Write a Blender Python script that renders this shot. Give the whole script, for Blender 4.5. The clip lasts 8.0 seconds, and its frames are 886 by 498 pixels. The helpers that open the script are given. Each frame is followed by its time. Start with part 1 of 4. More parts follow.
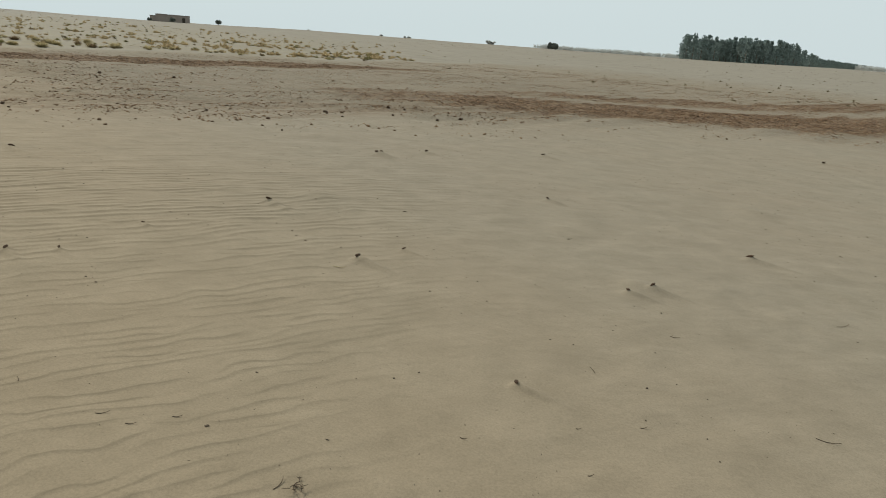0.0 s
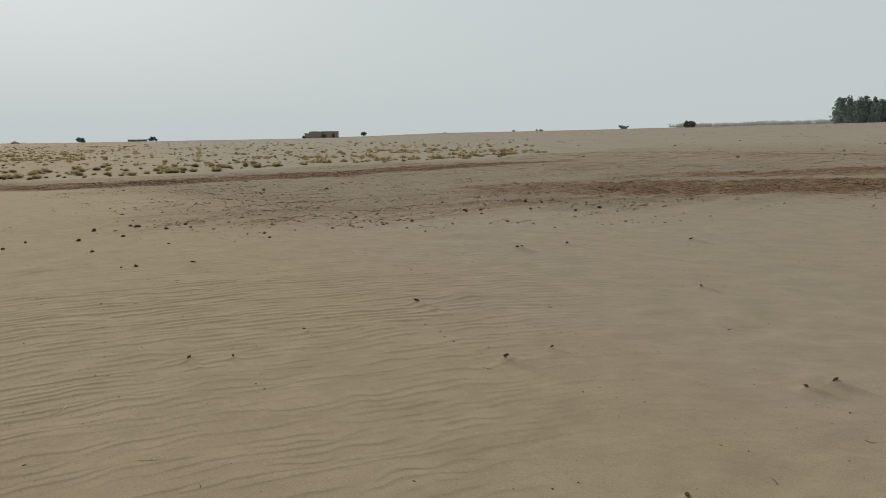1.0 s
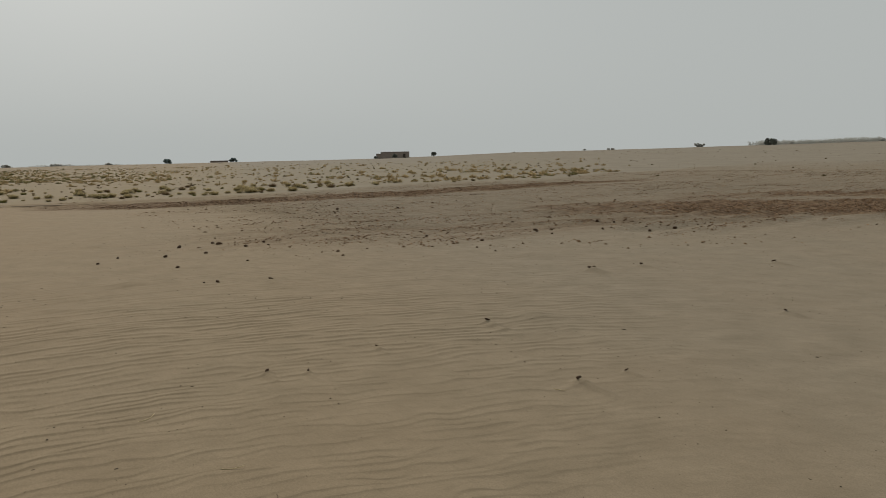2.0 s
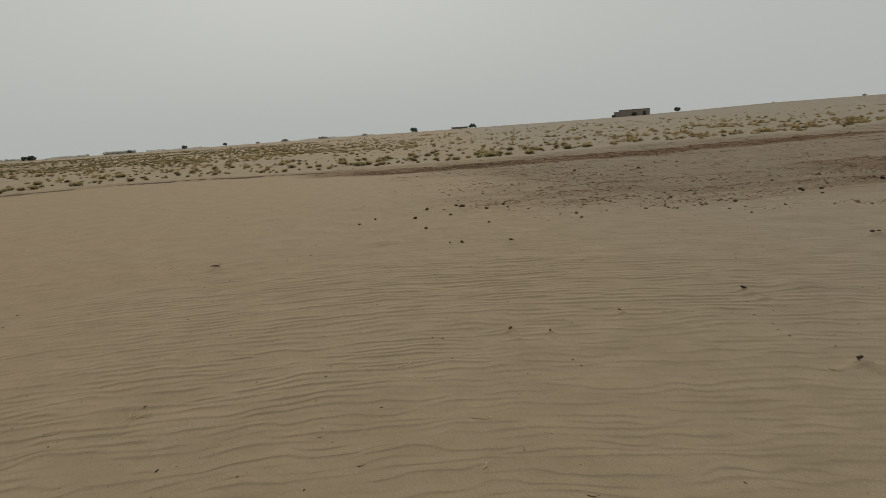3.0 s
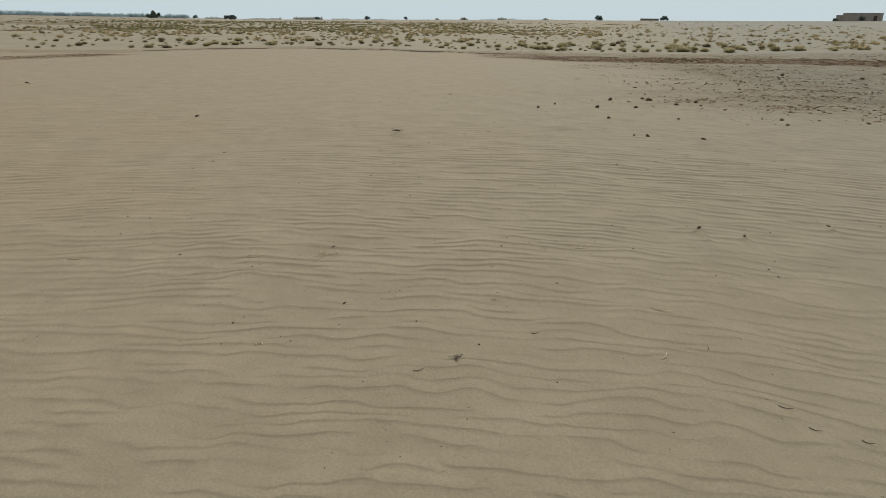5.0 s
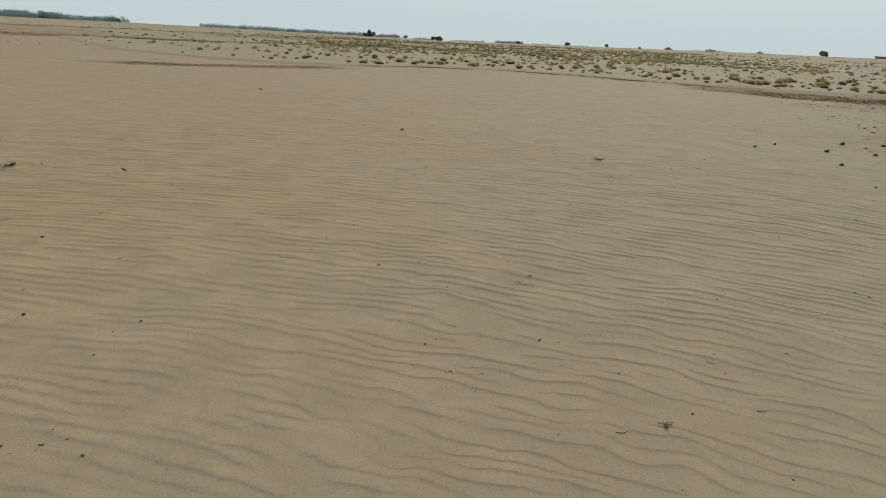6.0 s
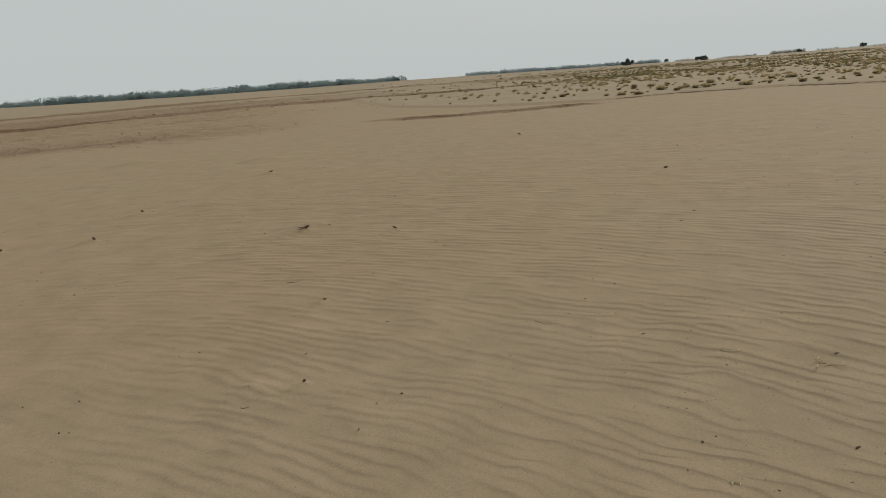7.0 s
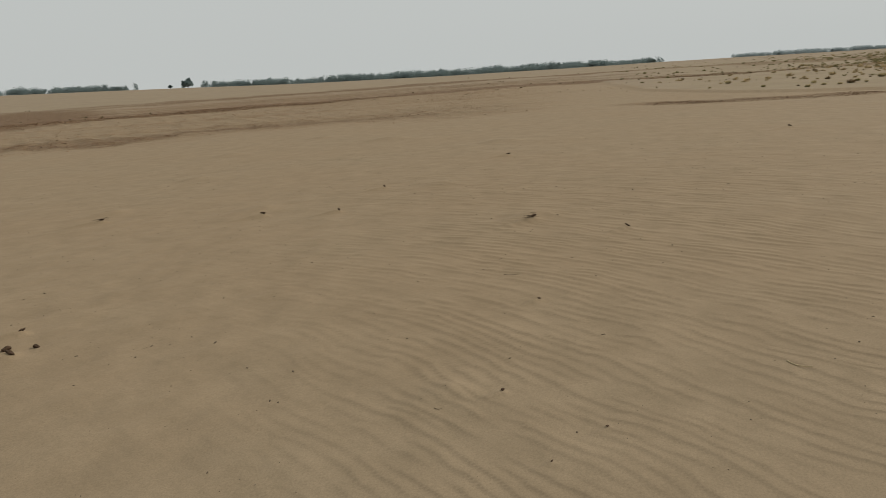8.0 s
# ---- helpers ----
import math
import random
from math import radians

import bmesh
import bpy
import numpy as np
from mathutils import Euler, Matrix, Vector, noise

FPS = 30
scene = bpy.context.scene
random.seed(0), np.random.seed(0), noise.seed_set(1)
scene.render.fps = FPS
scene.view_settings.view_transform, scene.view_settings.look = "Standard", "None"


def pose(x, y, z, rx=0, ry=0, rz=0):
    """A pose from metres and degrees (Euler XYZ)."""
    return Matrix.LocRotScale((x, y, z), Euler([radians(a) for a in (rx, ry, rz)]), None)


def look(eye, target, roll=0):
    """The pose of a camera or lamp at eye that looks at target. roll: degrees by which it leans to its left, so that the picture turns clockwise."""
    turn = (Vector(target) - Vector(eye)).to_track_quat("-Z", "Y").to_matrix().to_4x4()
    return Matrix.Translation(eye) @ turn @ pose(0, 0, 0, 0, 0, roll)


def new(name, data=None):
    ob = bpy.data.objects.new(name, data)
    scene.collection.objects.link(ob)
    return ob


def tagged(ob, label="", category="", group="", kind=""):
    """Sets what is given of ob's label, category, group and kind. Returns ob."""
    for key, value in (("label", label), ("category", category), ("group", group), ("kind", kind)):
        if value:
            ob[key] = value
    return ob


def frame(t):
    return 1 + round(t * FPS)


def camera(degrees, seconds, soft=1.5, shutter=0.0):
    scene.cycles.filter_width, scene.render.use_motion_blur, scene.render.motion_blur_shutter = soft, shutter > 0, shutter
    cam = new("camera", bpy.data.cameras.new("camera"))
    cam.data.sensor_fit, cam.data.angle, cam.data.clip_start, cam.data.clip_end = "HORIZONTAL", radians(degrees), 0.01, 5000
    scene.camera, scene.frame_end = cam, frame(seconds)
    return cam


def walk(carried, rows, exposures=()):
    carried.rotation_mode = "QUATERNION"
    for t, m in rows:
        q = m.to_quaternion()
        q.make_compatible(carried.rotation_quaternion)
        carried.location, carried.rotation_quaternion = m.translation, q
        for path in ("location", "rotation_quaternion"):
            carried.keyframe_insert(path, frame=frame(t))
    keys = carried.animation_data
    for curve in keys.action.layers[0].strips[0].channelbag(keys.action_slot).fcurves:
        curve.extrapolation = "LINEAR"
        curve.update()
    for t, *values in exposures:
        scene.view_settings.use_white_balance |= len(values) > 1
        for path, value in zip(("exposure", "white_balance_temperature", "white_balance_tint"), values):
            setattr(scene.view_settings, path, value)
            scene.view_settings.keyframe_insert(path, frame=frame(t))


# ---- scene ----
# The camera and its way: seconds, eye, yaw to the left of +y, pitch, roll (degrees).
PATH = (
    (0.0, 0.001, -0.001, 1.595, 0.002, -16.967, 5.053),
    (0.2, 0.006, 0.004, 1.592, 0.373, -17.124, 4.820),
    (0.3, -0.005, 0.009, 1.597, 1.368, -17.417, 4.403),
    (0.5, -0.012, 0.020, 1.624, 4.891, -15.203, 2.704),
    (0.7, -0.015, 0.038, 1.610, 8.734, -13.706, 0.413),
    (0.8, -0.011, 0.028, 1.621, 10.053, -12.741, 0.144),
    (1.0, -0.040, -0.004, 1.662, 12.745, -9.627, -0.623),
    (1.2, -0.030, -0.040, 1.674, 14.388, -7.728, -0.732),
    (2.3, -0.094, -0.031, 1.665, 23.896, -8.311, -1.681),
    (2.5, -0.113, -0.044, 1.672, 29.433, -8.571, -2.617),
    (2.7, -0.096, -0.077, 1.676, 34.801, -7.932, -3.481),
    (2.8, -0.107, -0.077, 1.672, 36.604, -8.144, -3.581),
    (3.0, -0.127, -0.040, 1.656, 39.248, -10.302, -3.740),
    (3.3, -0.158, -0.056, 1.658, 41.687, -12.408, -3.525),
    (3.5, -0.171, -0.056, 1.652, 43.484, -12.938, -3.597),
    (3.7, -0.183, -0.062, 1.648, 44.671, -14.756, -3.143),
    (4.0, -0.204, -0.076, 1.633, 45.775, -15.471, -2.318),
    (4.2, -0.201, -0.078, 1.602, 45.746, -17.569, -1.728),
    (5.3, -0.401, -0.180, 1.489, 56.406, -20.379, 2.171),
    (5.5, -0.459, -0.207, 1.472, 57.572, -21.419, 3.581),
    (5.7, -0.512, -0.203, 1.465, 60.158, -20.330, 3.844),
    (5.8, -0.539, -0.202, 1.467, 63.209, -20.171, 3.368),
    (6.0, -0.607, -0.168, 1.486, 69.114, -17.795, 2.759),
    (6.2, -0.696, -0.121, 1.508, 74.846, -15.886, 1.439),
    (6.3, -0.701, -0.084, 1.533, 78.420, -15.084, -0.070),
    (6.5, -0.747, -0.065, 1.560, 82.998, -14.224, -2.569),
    (6.7, -0.786, -0.079, 1.580, 87.250, -15.153, -4.626),
    (7.0, -0.905, -0.096, 1.609, 92.265, -14.617, -4.564),
    (7.2, -1.006, -0.124, 1.592, 95.378, -13.893, -4.491),
    (7.5, -1.159, -0.161, 1.603, 98.640, -12.793, -3.715),
    (7.7, -1.205, -0.140, 1.610, 102.983, -11.309, -4.485),
    (7.8, -1.236, -0.137, 1.620, 105.958, -12.420, -4.613),
    (8.0, -1.297, -0.075, 1.617, 113.046, -14.630, -4.025),
)


def aimed(x, y, z, yaw, pitch, roll):
    a, b = radians(yaw), radians(pitch)
    return look((x, y, z), (x - math.sin(a) * math.cos(b), y + math.cos(a) * math.cos(b), z + math.sin(b)), roll)


EXPOSURES = ((0.0, 0.08, 6050, 4), (0.7, -0.05, 6200, 7), (1.2, -0.28, 6350, 10), (2.5, -0.59, 6600, 10), (3.0, -0.56, 6650, 10), (3.5, -0.49, 6600, 10), (4.2, -0.24, 6350, 5), (5.4, 0.0, 5750, 4), (6.0, -0.07, 6050, 3), (6.5, -0.27, 6350, 9), (7.5, -0.29, 6450, 9), (8.0, -0.30, 6550, 11))
cam = camera(67.70, 8.0, 0.6)
walk(cam, [(row[0], aimed(*row[1:])) for row in PATH], EXPOSURES)

# ---- light ----
SUN_AZ, SUN_EL = 48.0, 36.0          # degrees: azimuth to the left of +y, elevation
world = bpy.data.worlds.new("hazy_sky")
scene.world = world
world.use_nodes = True
wn, wl = world.node_tree.nodes, world.node_tree.links
wn.clear()
sky = wn.new("ShaderNodeTexSky")
sky.sky_type = 'NISHITA'
sky.sun_disc = False
sky.sun_elevation = radians(SUN_EL)
sky.sun_rotation = radians(-SUN_AZ)
sky.air_density, sky.dust_density, sky.ozone_density = 1.0, 9.0, 1.0
soft_sky = wn.new("ShaderNodeHueSaturation")
soft_sky.inputs["Saturation"].default_value = 0.35
veil = wn.new("ShaderNodeMix")
veil.data_type = 'RGBA'
veil.inputs[0].default_value = 0.90
veil.inputs[7].default_value = (8.05, 8.5, 8.3, 1.0)
back = wn.new("ShaderNodeBackground")
back.inputs[1].default_value = 0.085
wout = wn.new("ShaderNodeOutputWorld")
wl.new(sky.outputs[0], soft_sky.inputs["Color"])
wl.new(soft_sky.outputs[0], veil.inputs[6])
wl.new(veil.outputs[2], back.inputs[0])
wl.new(back.outputs[0], wout.inputs[0])

sun = bpy.data.lights.new("sun", 'SUN')
sun.energy, sun.angle, sun.color = 2.9, radians(6), (1.0, 0.92, 0.80)
sun_ob = new("sun", sun)
sa, se = radians(SUN_AZ), radians(SUN_EL)
sun_ob.matrix_world = look((-math.sin(sa) * math.cos(se) * 50, math.cos(sa) * math.cos(se) * 50, math.sin(se) * 50), (0, 0, 0))

# ---- materials ----


def mat(name, rough=0.9, spec=0.2):
    m = bpy.data.materials.new(name)
    m.use_nodes = True
    n, l = m.node_tree.nodes, m.node_tree.links
    b = n["Principled BSDF"]
    b.inputs["Roughness"].default_value = rough
    b.inputs["Specular IOR Level"].default_value = spec
    return m, n, l, b


def noise_node(n, l, scale, detail=4.0, rough=0.6, vector=None, stretch=None):
    t = n.new("ShaderNodeTexNoise")
    t.inputs["Scale"].default_value = scale
    t.inputs["Detail"].default_value = detail
    t.inputs["Roughness"].default_value = rough
    if stretch:
        mp = n.new("ShaderNodeMapping")
        mp.vector_type = 'TEXTURE'
        mp.inputs["Rotation"].default_value = (0, 0, radians(stretch[0]))
        mp.inputs["Scale"].default_value = stretch[1]
        l.new(vector, mp.inputs["Vector"])
        vector = mp.outputs[0]
    if vector:
        l.new(vector, t.inputs["Vector"])
    return t.outputs["Fac"]


def ramp(n, l, fac, stops):
    r = n.new("ShaderNodeValToRGB")
    while len(r.color_ramp.elements) < len(stops):
        r.color_ramp.elements.new(0.5)
    for e, (p, c) in zip(r.color_ramp.elements, stops):
        e.position, e.color = p, (*c, 1.0)
    l.new(fac, r.inputs[0])
    return r.outputs[0]


def mix(n, l, fac, a, b, mode='MIX'):
    m = n.new("ShaderNodeMix")
    m.data_type, m.blend_type = 'RGBA', mode
    if isinstance(fac, float):
        m.inputs[0].default_value = fac
    else:
        l.new(fac, m.inputs[0])
    for k, v in ((6, a), (7, b)):
        if isinstance(v, tuple):
            m.inputs[k].default_value = (*v, 1.0)
        else:
            l.new(v, m.inputs[k])
    return m.outputs[2]


def calc(n, l, op, a, b=None, clamp=False):
    m = n.new("ShaderNodeMath")
    m.operation, m.use_clamp = op, clamp
    for k, v in enumerate((a, b)):
        if v is None:
            continue
        if isinstance(v, (int, float)):
            m.inputs[k].default_value = v
        else:
            l.new(v, m.inputs[k])
    return m.outputs[0]


def bump(n, l, b, height, strength, dist, under=None):
    u = n.new("ShaderNodeBump")
    u.inputs["Strength"].default_value = strength
    u.inputs["Distance"].default_value = dist
    l.new(height, u.inputs["Height"])
    if under is not None:
        l.new(under, u.inputs["Normal"])
    l.new(u.outputs[0], b.inputs["Normal"])
    return u.outputs[0]


def plain_mat(name, c0, c1, scale=6.0, rough=0.9, bumpy=0.3, dist=0.01, by_object=0.0, by_island=0.0, spec=0.2, thin=0.0):
    """Two tones mottled at two scales, with fine relief."""
    m, n, l, b = mat(name, rough, spec)
    tc = n.new("ShaderNodeTexCoord").outputs["Object"]
    f = calc(n, l, 'ADD', calc(n, l, 'MULTIPLY', noise_node(n, l, scale, 5, 0.65, tc), 0.65),
             calc(n, l, 'MULTIPLY', noise_node(n, l, scale * 9, 3, 0.6, tc), 0.35))
    col = ramp(n, l, f, [(0.33, c0), (0.67, c1)])
    if by_object or by_island:
        if by_object:
            r = n.new("ShaderNodeObjectInfo").outputs["Random"]
        else:
            r = n.new("ShaderNodeNewGeometry").outputs["Random Per Island"]
        k = by_object or by_island
        v = calc(n, l, 'ADD', calc(n, l, 'MULTIPLY', r, 2 * k), 1.0 - k)
        h = n.new("ShaderNodeHueSaturation")
        l.new(v, h.inputs["Value"])
        l.new(col, h.inputs["Color"])
        col = h.outputs[0]
    l.new(col, b.inputs["Base Color"])
    if bumpy:
        bump(n, l, b, noise_node(n, l, scale * 5, 5, 0.6, tc), bumpy, dist)
    if thin:
        tr, ms = n.new("ShaderNodeBsdfTranslucent"), n.new("ShaderNodeMixShader")
        l.new(col, tr.inputs["Color"])
        ms.inputs[0].default_value = thin
        l.new(b.outputs[0], ms.inputs[1])
        l.new(tr.outputs[0], ms.inputs[2])
        l.new(ms.outputs[0], n["Material Output"].inputs["Surface"])
    return m


def sand_mat():
    m, n, l, b = mat("dry_sand", 0.95, 0.12)
    geo = n.new("ShaderNodeNewGeometry")
    p = geo.outputs["Position"]
    big = noise_node(n, l, 0.35, 5, 0.6, p)
    mid = noise_node(n, l, 2.2, 7, 0.7, p)
    fine = noise_node(n, l, 90.0, 4, 0.7, p)
    grain = noise_node(n, l, 420.0, 2, 0.6, p)
    col = ramp(n, l, mid, [(0.3, (0.212, 0.166, 0.109)), (0.7, (0.274, 0.216, 0.145))])
    col = mix(n, l, calc(n, l, 'MULTIPLY', ramp(n, l, big, [(0.35, (0, 0, 0)), (0.7, (1, 1, 1))]), 0.35), col, (0.252, 0.185, 0.117))
    g = calc(n, l, 'ADD', calc(n, l, 'MULTIPLY', fine, 0.6), calc(n, l, 'MULTIPLY', grain, 0.4))
    col = mix(n, l, 0.42, col, ramp(n, l, g, [(0.32, (0.5, 0.48, 0.45)), (0.5, (1.0, 1.0, 1.0)), (0.68, (1.4, 1.38, 1.34))]), 'MULTIPLY')
    ou = n.new("ShaderNodeAttribute")
    ou.attribute_name = "outer"
    pale = ramp(n, l, noise_node(n, l, 0.25, 6, 0.7, p), [(0.3, (0.210, 0.171, 0.120)), (0.7, (0.272, 0.225, 0.162))])
    col = mix(n, l, calc(n, l, 'MULTIPLY', ou.outputs["Fac"], 0.8), col, pale)
    # coarse dark grains along the ripple crests, with the lee faces' shade painted in
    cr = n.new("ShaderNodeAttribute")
    cr.attribute_name = "grain_shade"
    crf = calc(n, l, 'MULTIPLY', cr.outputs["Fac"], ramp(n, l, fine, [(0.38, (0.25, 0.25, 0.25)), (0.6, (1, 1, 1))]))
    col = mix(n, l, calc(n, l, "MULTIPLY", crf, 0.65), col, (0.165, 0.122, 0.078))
    ti = n.new("ShaderNodeAttribute")
    ti.attribute_name = "tilled"
    furrow = noise_node(n, l, 0.6, 8, 0.74, p, (50, (6.0, 0.5, 1.0)))
    we = n.new("ShaderNodeAttribute")
    we.attribute_name = "west"
    furrow = mix(n, l, we.outputs["Fac"], furrow, noise_node(n, l, 0.22, 9, 0.74, p, (118, (7.0, 0.6, 1.0))))
    scab = noise_node(n, l, 6.0, 5, 0.7, p, (50, (1.8, 0.7, 1.0)))
    tf = calc(n, l, 'MULTIPLY', ti.outputs["Fac"], ramp(n, l, calc(n, l, 'ADD', calc(n, l, 'MULTIPLY', furrow, 0.55), calc(n, l, 'MULTIPLY', scab, 0.45)), [(0.50, (0.0, 0.0, 0.0)), (0.58, (1, 1, 1))]))
    col = mix(n, l, calc(n, l, 'MULTIPLY', tf, calc(n, l, 'ADD', 0.30, calc(n, l, 'MULTIPLY', we.outputs["Fac"], 0.42))), col, (0.170, 0.090, 0.044))
    fleck = ramp(n, l, noise_node(n, l, 13.0, 3, 0.6, p, (50, (1.5, 0.8, 1.0))), [(0.55, (0, 0, 0)), (0.60, (1, 1, 1))])
    thick = ramp(n, l, noise_node(n, l, 0.7, 4, 0.6, p, (50, (2.5, 0.8, 1.0))), [(0.38, (0.1, 0.1, 0.1)), (0.6, (1, 1, 1))])
    col = mix(n, l, calc(n, l, 'MULTIPLY', calc(n, l, 'MULTIPLY', fleck, thick), calc(n, l, 'MULTIPLY', ti.outputs["Fac"], calc(n, l, 'SUBTRACT', 0.36, calc(n, l, 'MULTIPLY', we.outputs["Fac"], 0.22)))), col, (0.085, 0.052, 0.029))
    # the sand is greyer towards the plantation, browner towards the wet fields
    gy = n.new("ShaderNodeAttribute")
    gy.attribute_name = "grey"
    col = mix(n, l, gy.outputs["Fac"], col, (0.945, 1.0, 1.095), 'MULTIPLY')
    br = n.new("ShaderNodeAttribute")
    br.attribute_name = "brown"
    col = mix(n, l, br.outputs["Fac"], col, (1.035, 1.0, 0.965), 'MULTIPLY')
    # damp, clay-brown ploughed soil
    at = n.new("ShaderNodeAttribute")
    at.attribute_name = "damp"
    streak = noise_node(n, l, 0.9, 6, 0.7, p, (50, (4.0, 0.55, 1.0)))
    streak = mix(n, l, we.outputs["Fac"], streak, noise_node(n, l, 0.3, 7, 0.72, p, (118, (6.0, 0.6, 1.0))))
    dampness = calc(n, l, 'ADD', at.outputs["Fac"], calc(n, l, 'MULTIPLY', calc(n, l, 'SUBTRACT', streak, 0.5), 2.4))
    mask = calc(n, l, 'MULTIPLY', calc(n, l, 'MULTIPLY', dampness, 1.6, True), ramp(n, l, at.outputs["Fac"], [(0.02, (0, 0, 0)), (0.3, (1, 1, 1))]))
    soil = ramp(n, l, noise_node(n, l, 5.0, 6, 0.75, p), [(0.34, (0.054, 0.031, 0.018)), (0.5, (0.135, 0.082, 0.045)), (0.66, (0.27, 0.182, 0.110))])
    col = mix(n, l, calc(n, l, 'MULTIPLY', mask, 0.85), col, soil)
    # thin grass and litter of the grazed field
    gr = n.new("ShaderNodeAttribute")
    gr.attribute_name = "grazed"
    gm = calc(n, l, 'MULTIPLY', gr.outputs["Fac"], ramp(n, l, noise_node(n, l, 1.6, 6, 0.7, p), [(0.42, (0, 0, 0)), (0.66, (1, 1, 1))]))
    col = mix(n, l, calc(n, l, 'MULTIPLY', gm, 0.75), col, (0.235, 0.19, 0.11))
    l.new(col, b.inputs["Base Color"])
    rough_soil = noise_node(n, l, 9.0, 6, 0.75, p)
    hh = calc(n, l, 'ADD', calc(n, l, 'MULTIPLY', calc(n, l, 'MULTIPLY', rough_soil, calc(n, l, 'MAXIMUM', mask, ti.outputs["Fac"])), 13.0), calc(n, l, 'ADD', calc(n, l, 'MULTIPLY', noise_node(n, l, 28.0, 5, 0.65, p), 0.3), calc(n, l, 'MULTIPLY', noise_node(n, l, 4.2, 4, 0.6, p, (-36, (2.0, 0.7, 1.0))), 2.2)))
    first = bump(n, l, b, hh, 0.5, 0.012)
    bump(n, l, b, g, 0.16, 0.0015, first)
    return m


SAND = sand_mat()
CLOD = plain_mat("clay_clod", (0.085, 0.049, 0.027), (0.27, 0.172, 0.10), 25, 0.95, 0.5, 0.01, by_island=0.5)
CLOD_ONE = plain_mat("clay_lump", (0.028, 0.017, 0.011), (0.10, 0.060, 0.034), 60, 0.95, 0.5, 0.004, by_object=0.25)
BANK_SOIL = plain_mat("bank_soil", (0.20, 0.15, 0.105), (0.28, 0.215, 0.15), 2.5, 0.95, 0.5, 0.02)
LITTER = plain_mat("dry_litter", (0.055, 0.042, 0.03), (0.15, 0.11, 0.075), 60, 0.95, 0.3, 0.002, by_island=0.4)
STRAW = plain_mat("pale_straw", (0.40, 0.32, 0.185), (0.58, 0.47, 0.285), 40, 0.8, 0.2, 0.001)
DARK_TWIG = plain_mat("dark_twig", (0.06, 0.045, 0.03), (0.14, 0.10, 0.065), 80, 0.9, 0.3, 0.002)
DRY_GRASS = plain_mat("dry_grass", (0.28, 0.228, 0.115), (0.50, 0.415, 0.235), 9, 0.8, 0.0, by_island=0.4, thin=0.4)
BROWN_GRASS = plain_mat("dead_grass", (0.13, 0.09, 0.05), (0.28, 0.20, 0.11), 9, 0.85, 0.0, by_island=0.4, thin=0.3)
SCRUB = plain_mat("field_scrub", (0.11, 0.09, 0.055), (0.24, 0.185, 0.11), 0.9, 0.85, 0.0, by_island=0.3, thin=0.3)
FAR_OLIVE = plain_mat("olive_field_grass", (0.13, 0.115, 0.05), (0.26, 0.225, 0.11), 0.7, 0.85, 0.0, by_island=0.3, thin=0.4)
GREEN_GRASS = plain_mat("olive_grass", (0.14, 0.125, 0.045), (0.31, 0.27, 0.11), 9, 0.8, 0.0, by_island=0.4, thin=0.4)
FAR_GRASS = plain_mat("field_grass", (0.24, 0.18, 0.09), (0.46, 0.355, 0.195), 0.7, 0.85, 0.0, by_island=0.25, thin=0.4)
LEAF = plain_mat("dusty_leaves", (0.10, 0.11, 0.093), (0.16, 0.17, 0.142), 1.2, 0.8, 0.0, by_island=0.3, thin=0.25)
# distance haze is put into the far leaf and bark colours below
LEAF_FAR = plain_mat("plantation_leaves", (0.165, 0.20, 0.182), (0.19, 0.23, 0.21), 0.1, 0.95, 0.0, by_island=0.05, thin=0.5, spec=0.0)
LEAF_BELT = plain_mat("hazed_belt_leaves", (0.185, 0.235, 0.235), (0.235, 0.295, 0.295), 0.05, 0.95, 0.0, by_island=0.08, thin=0.5, spec=0.0)
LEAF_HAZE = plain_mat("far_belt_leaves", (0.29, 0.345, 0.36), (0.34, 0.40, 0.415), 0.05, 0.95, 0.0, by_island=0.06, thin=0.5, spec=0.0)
LEAF_HAZE_PALE = plain_mat("haze_grey_scrub", (0.46, 0.46, 0.435), (0.54, 0.535, 0.50), 0.3, 0.95, 0.0, by_island=0.06, thin=0.5, spec=0.0)
BARK_HAZE = plain_mat("haze_grey_bark", (0.26, 0.27, 0.26), (0.36, 0.365, 0.35), 6, 0.95, 0.0)
BARK = plain_mat("grey_bark", (0.09, 0.072, 0.055), (0.2, 0.165, 0.13), 6, 0.9, 0.5, 0.02)
MUD_WALL = plain_mat("mud_brick_wall", (0.22, 0.185, 0.16), (0.29, 0.245, 0.21), 0.8, 0.95, 0.3, 0.02)
ROOF = plain_mat("mud_roof", (0.16, 0.14, 0.12), (0.23, 0.2, 0.17), 0.8, 0.95, 0.3, 0.02)
DARK_WOOD = plain_mat("dark_wood", (0.04, 0.034, 0.028), (0.085, 0.07, 0.055), 6, 0.85, 0.3, 0.005)

# ---- mesh helpers ----


def mesh_of(name, verts, faces, material, smooth=False):
    me = bpy.data.meshes.new(name)
    me.from_pydata([tuple(v) for v in verts], [], faces)
    me.materials.append(material)
    if smooth:
        me.polygons.foreach_set("use_smooth", [True] * len(me.polygons))
    me.update()
    return me


def part(name, bm, material, parent, label=""):
    """Links a bmesh, or a mesh, as one mesh object under a thing."""
    if isinstance(bm, bmesh.types.BMesh):
        me = bpy.data.meshes.new(name)
        bm.to_mesh(me)
        bm.free()
        me.materials.append(material)
    else:
        me = bm
    ob = new(name, me)
    ob.parent = parent
    if label:
        tagged(ob, label)
    return ob


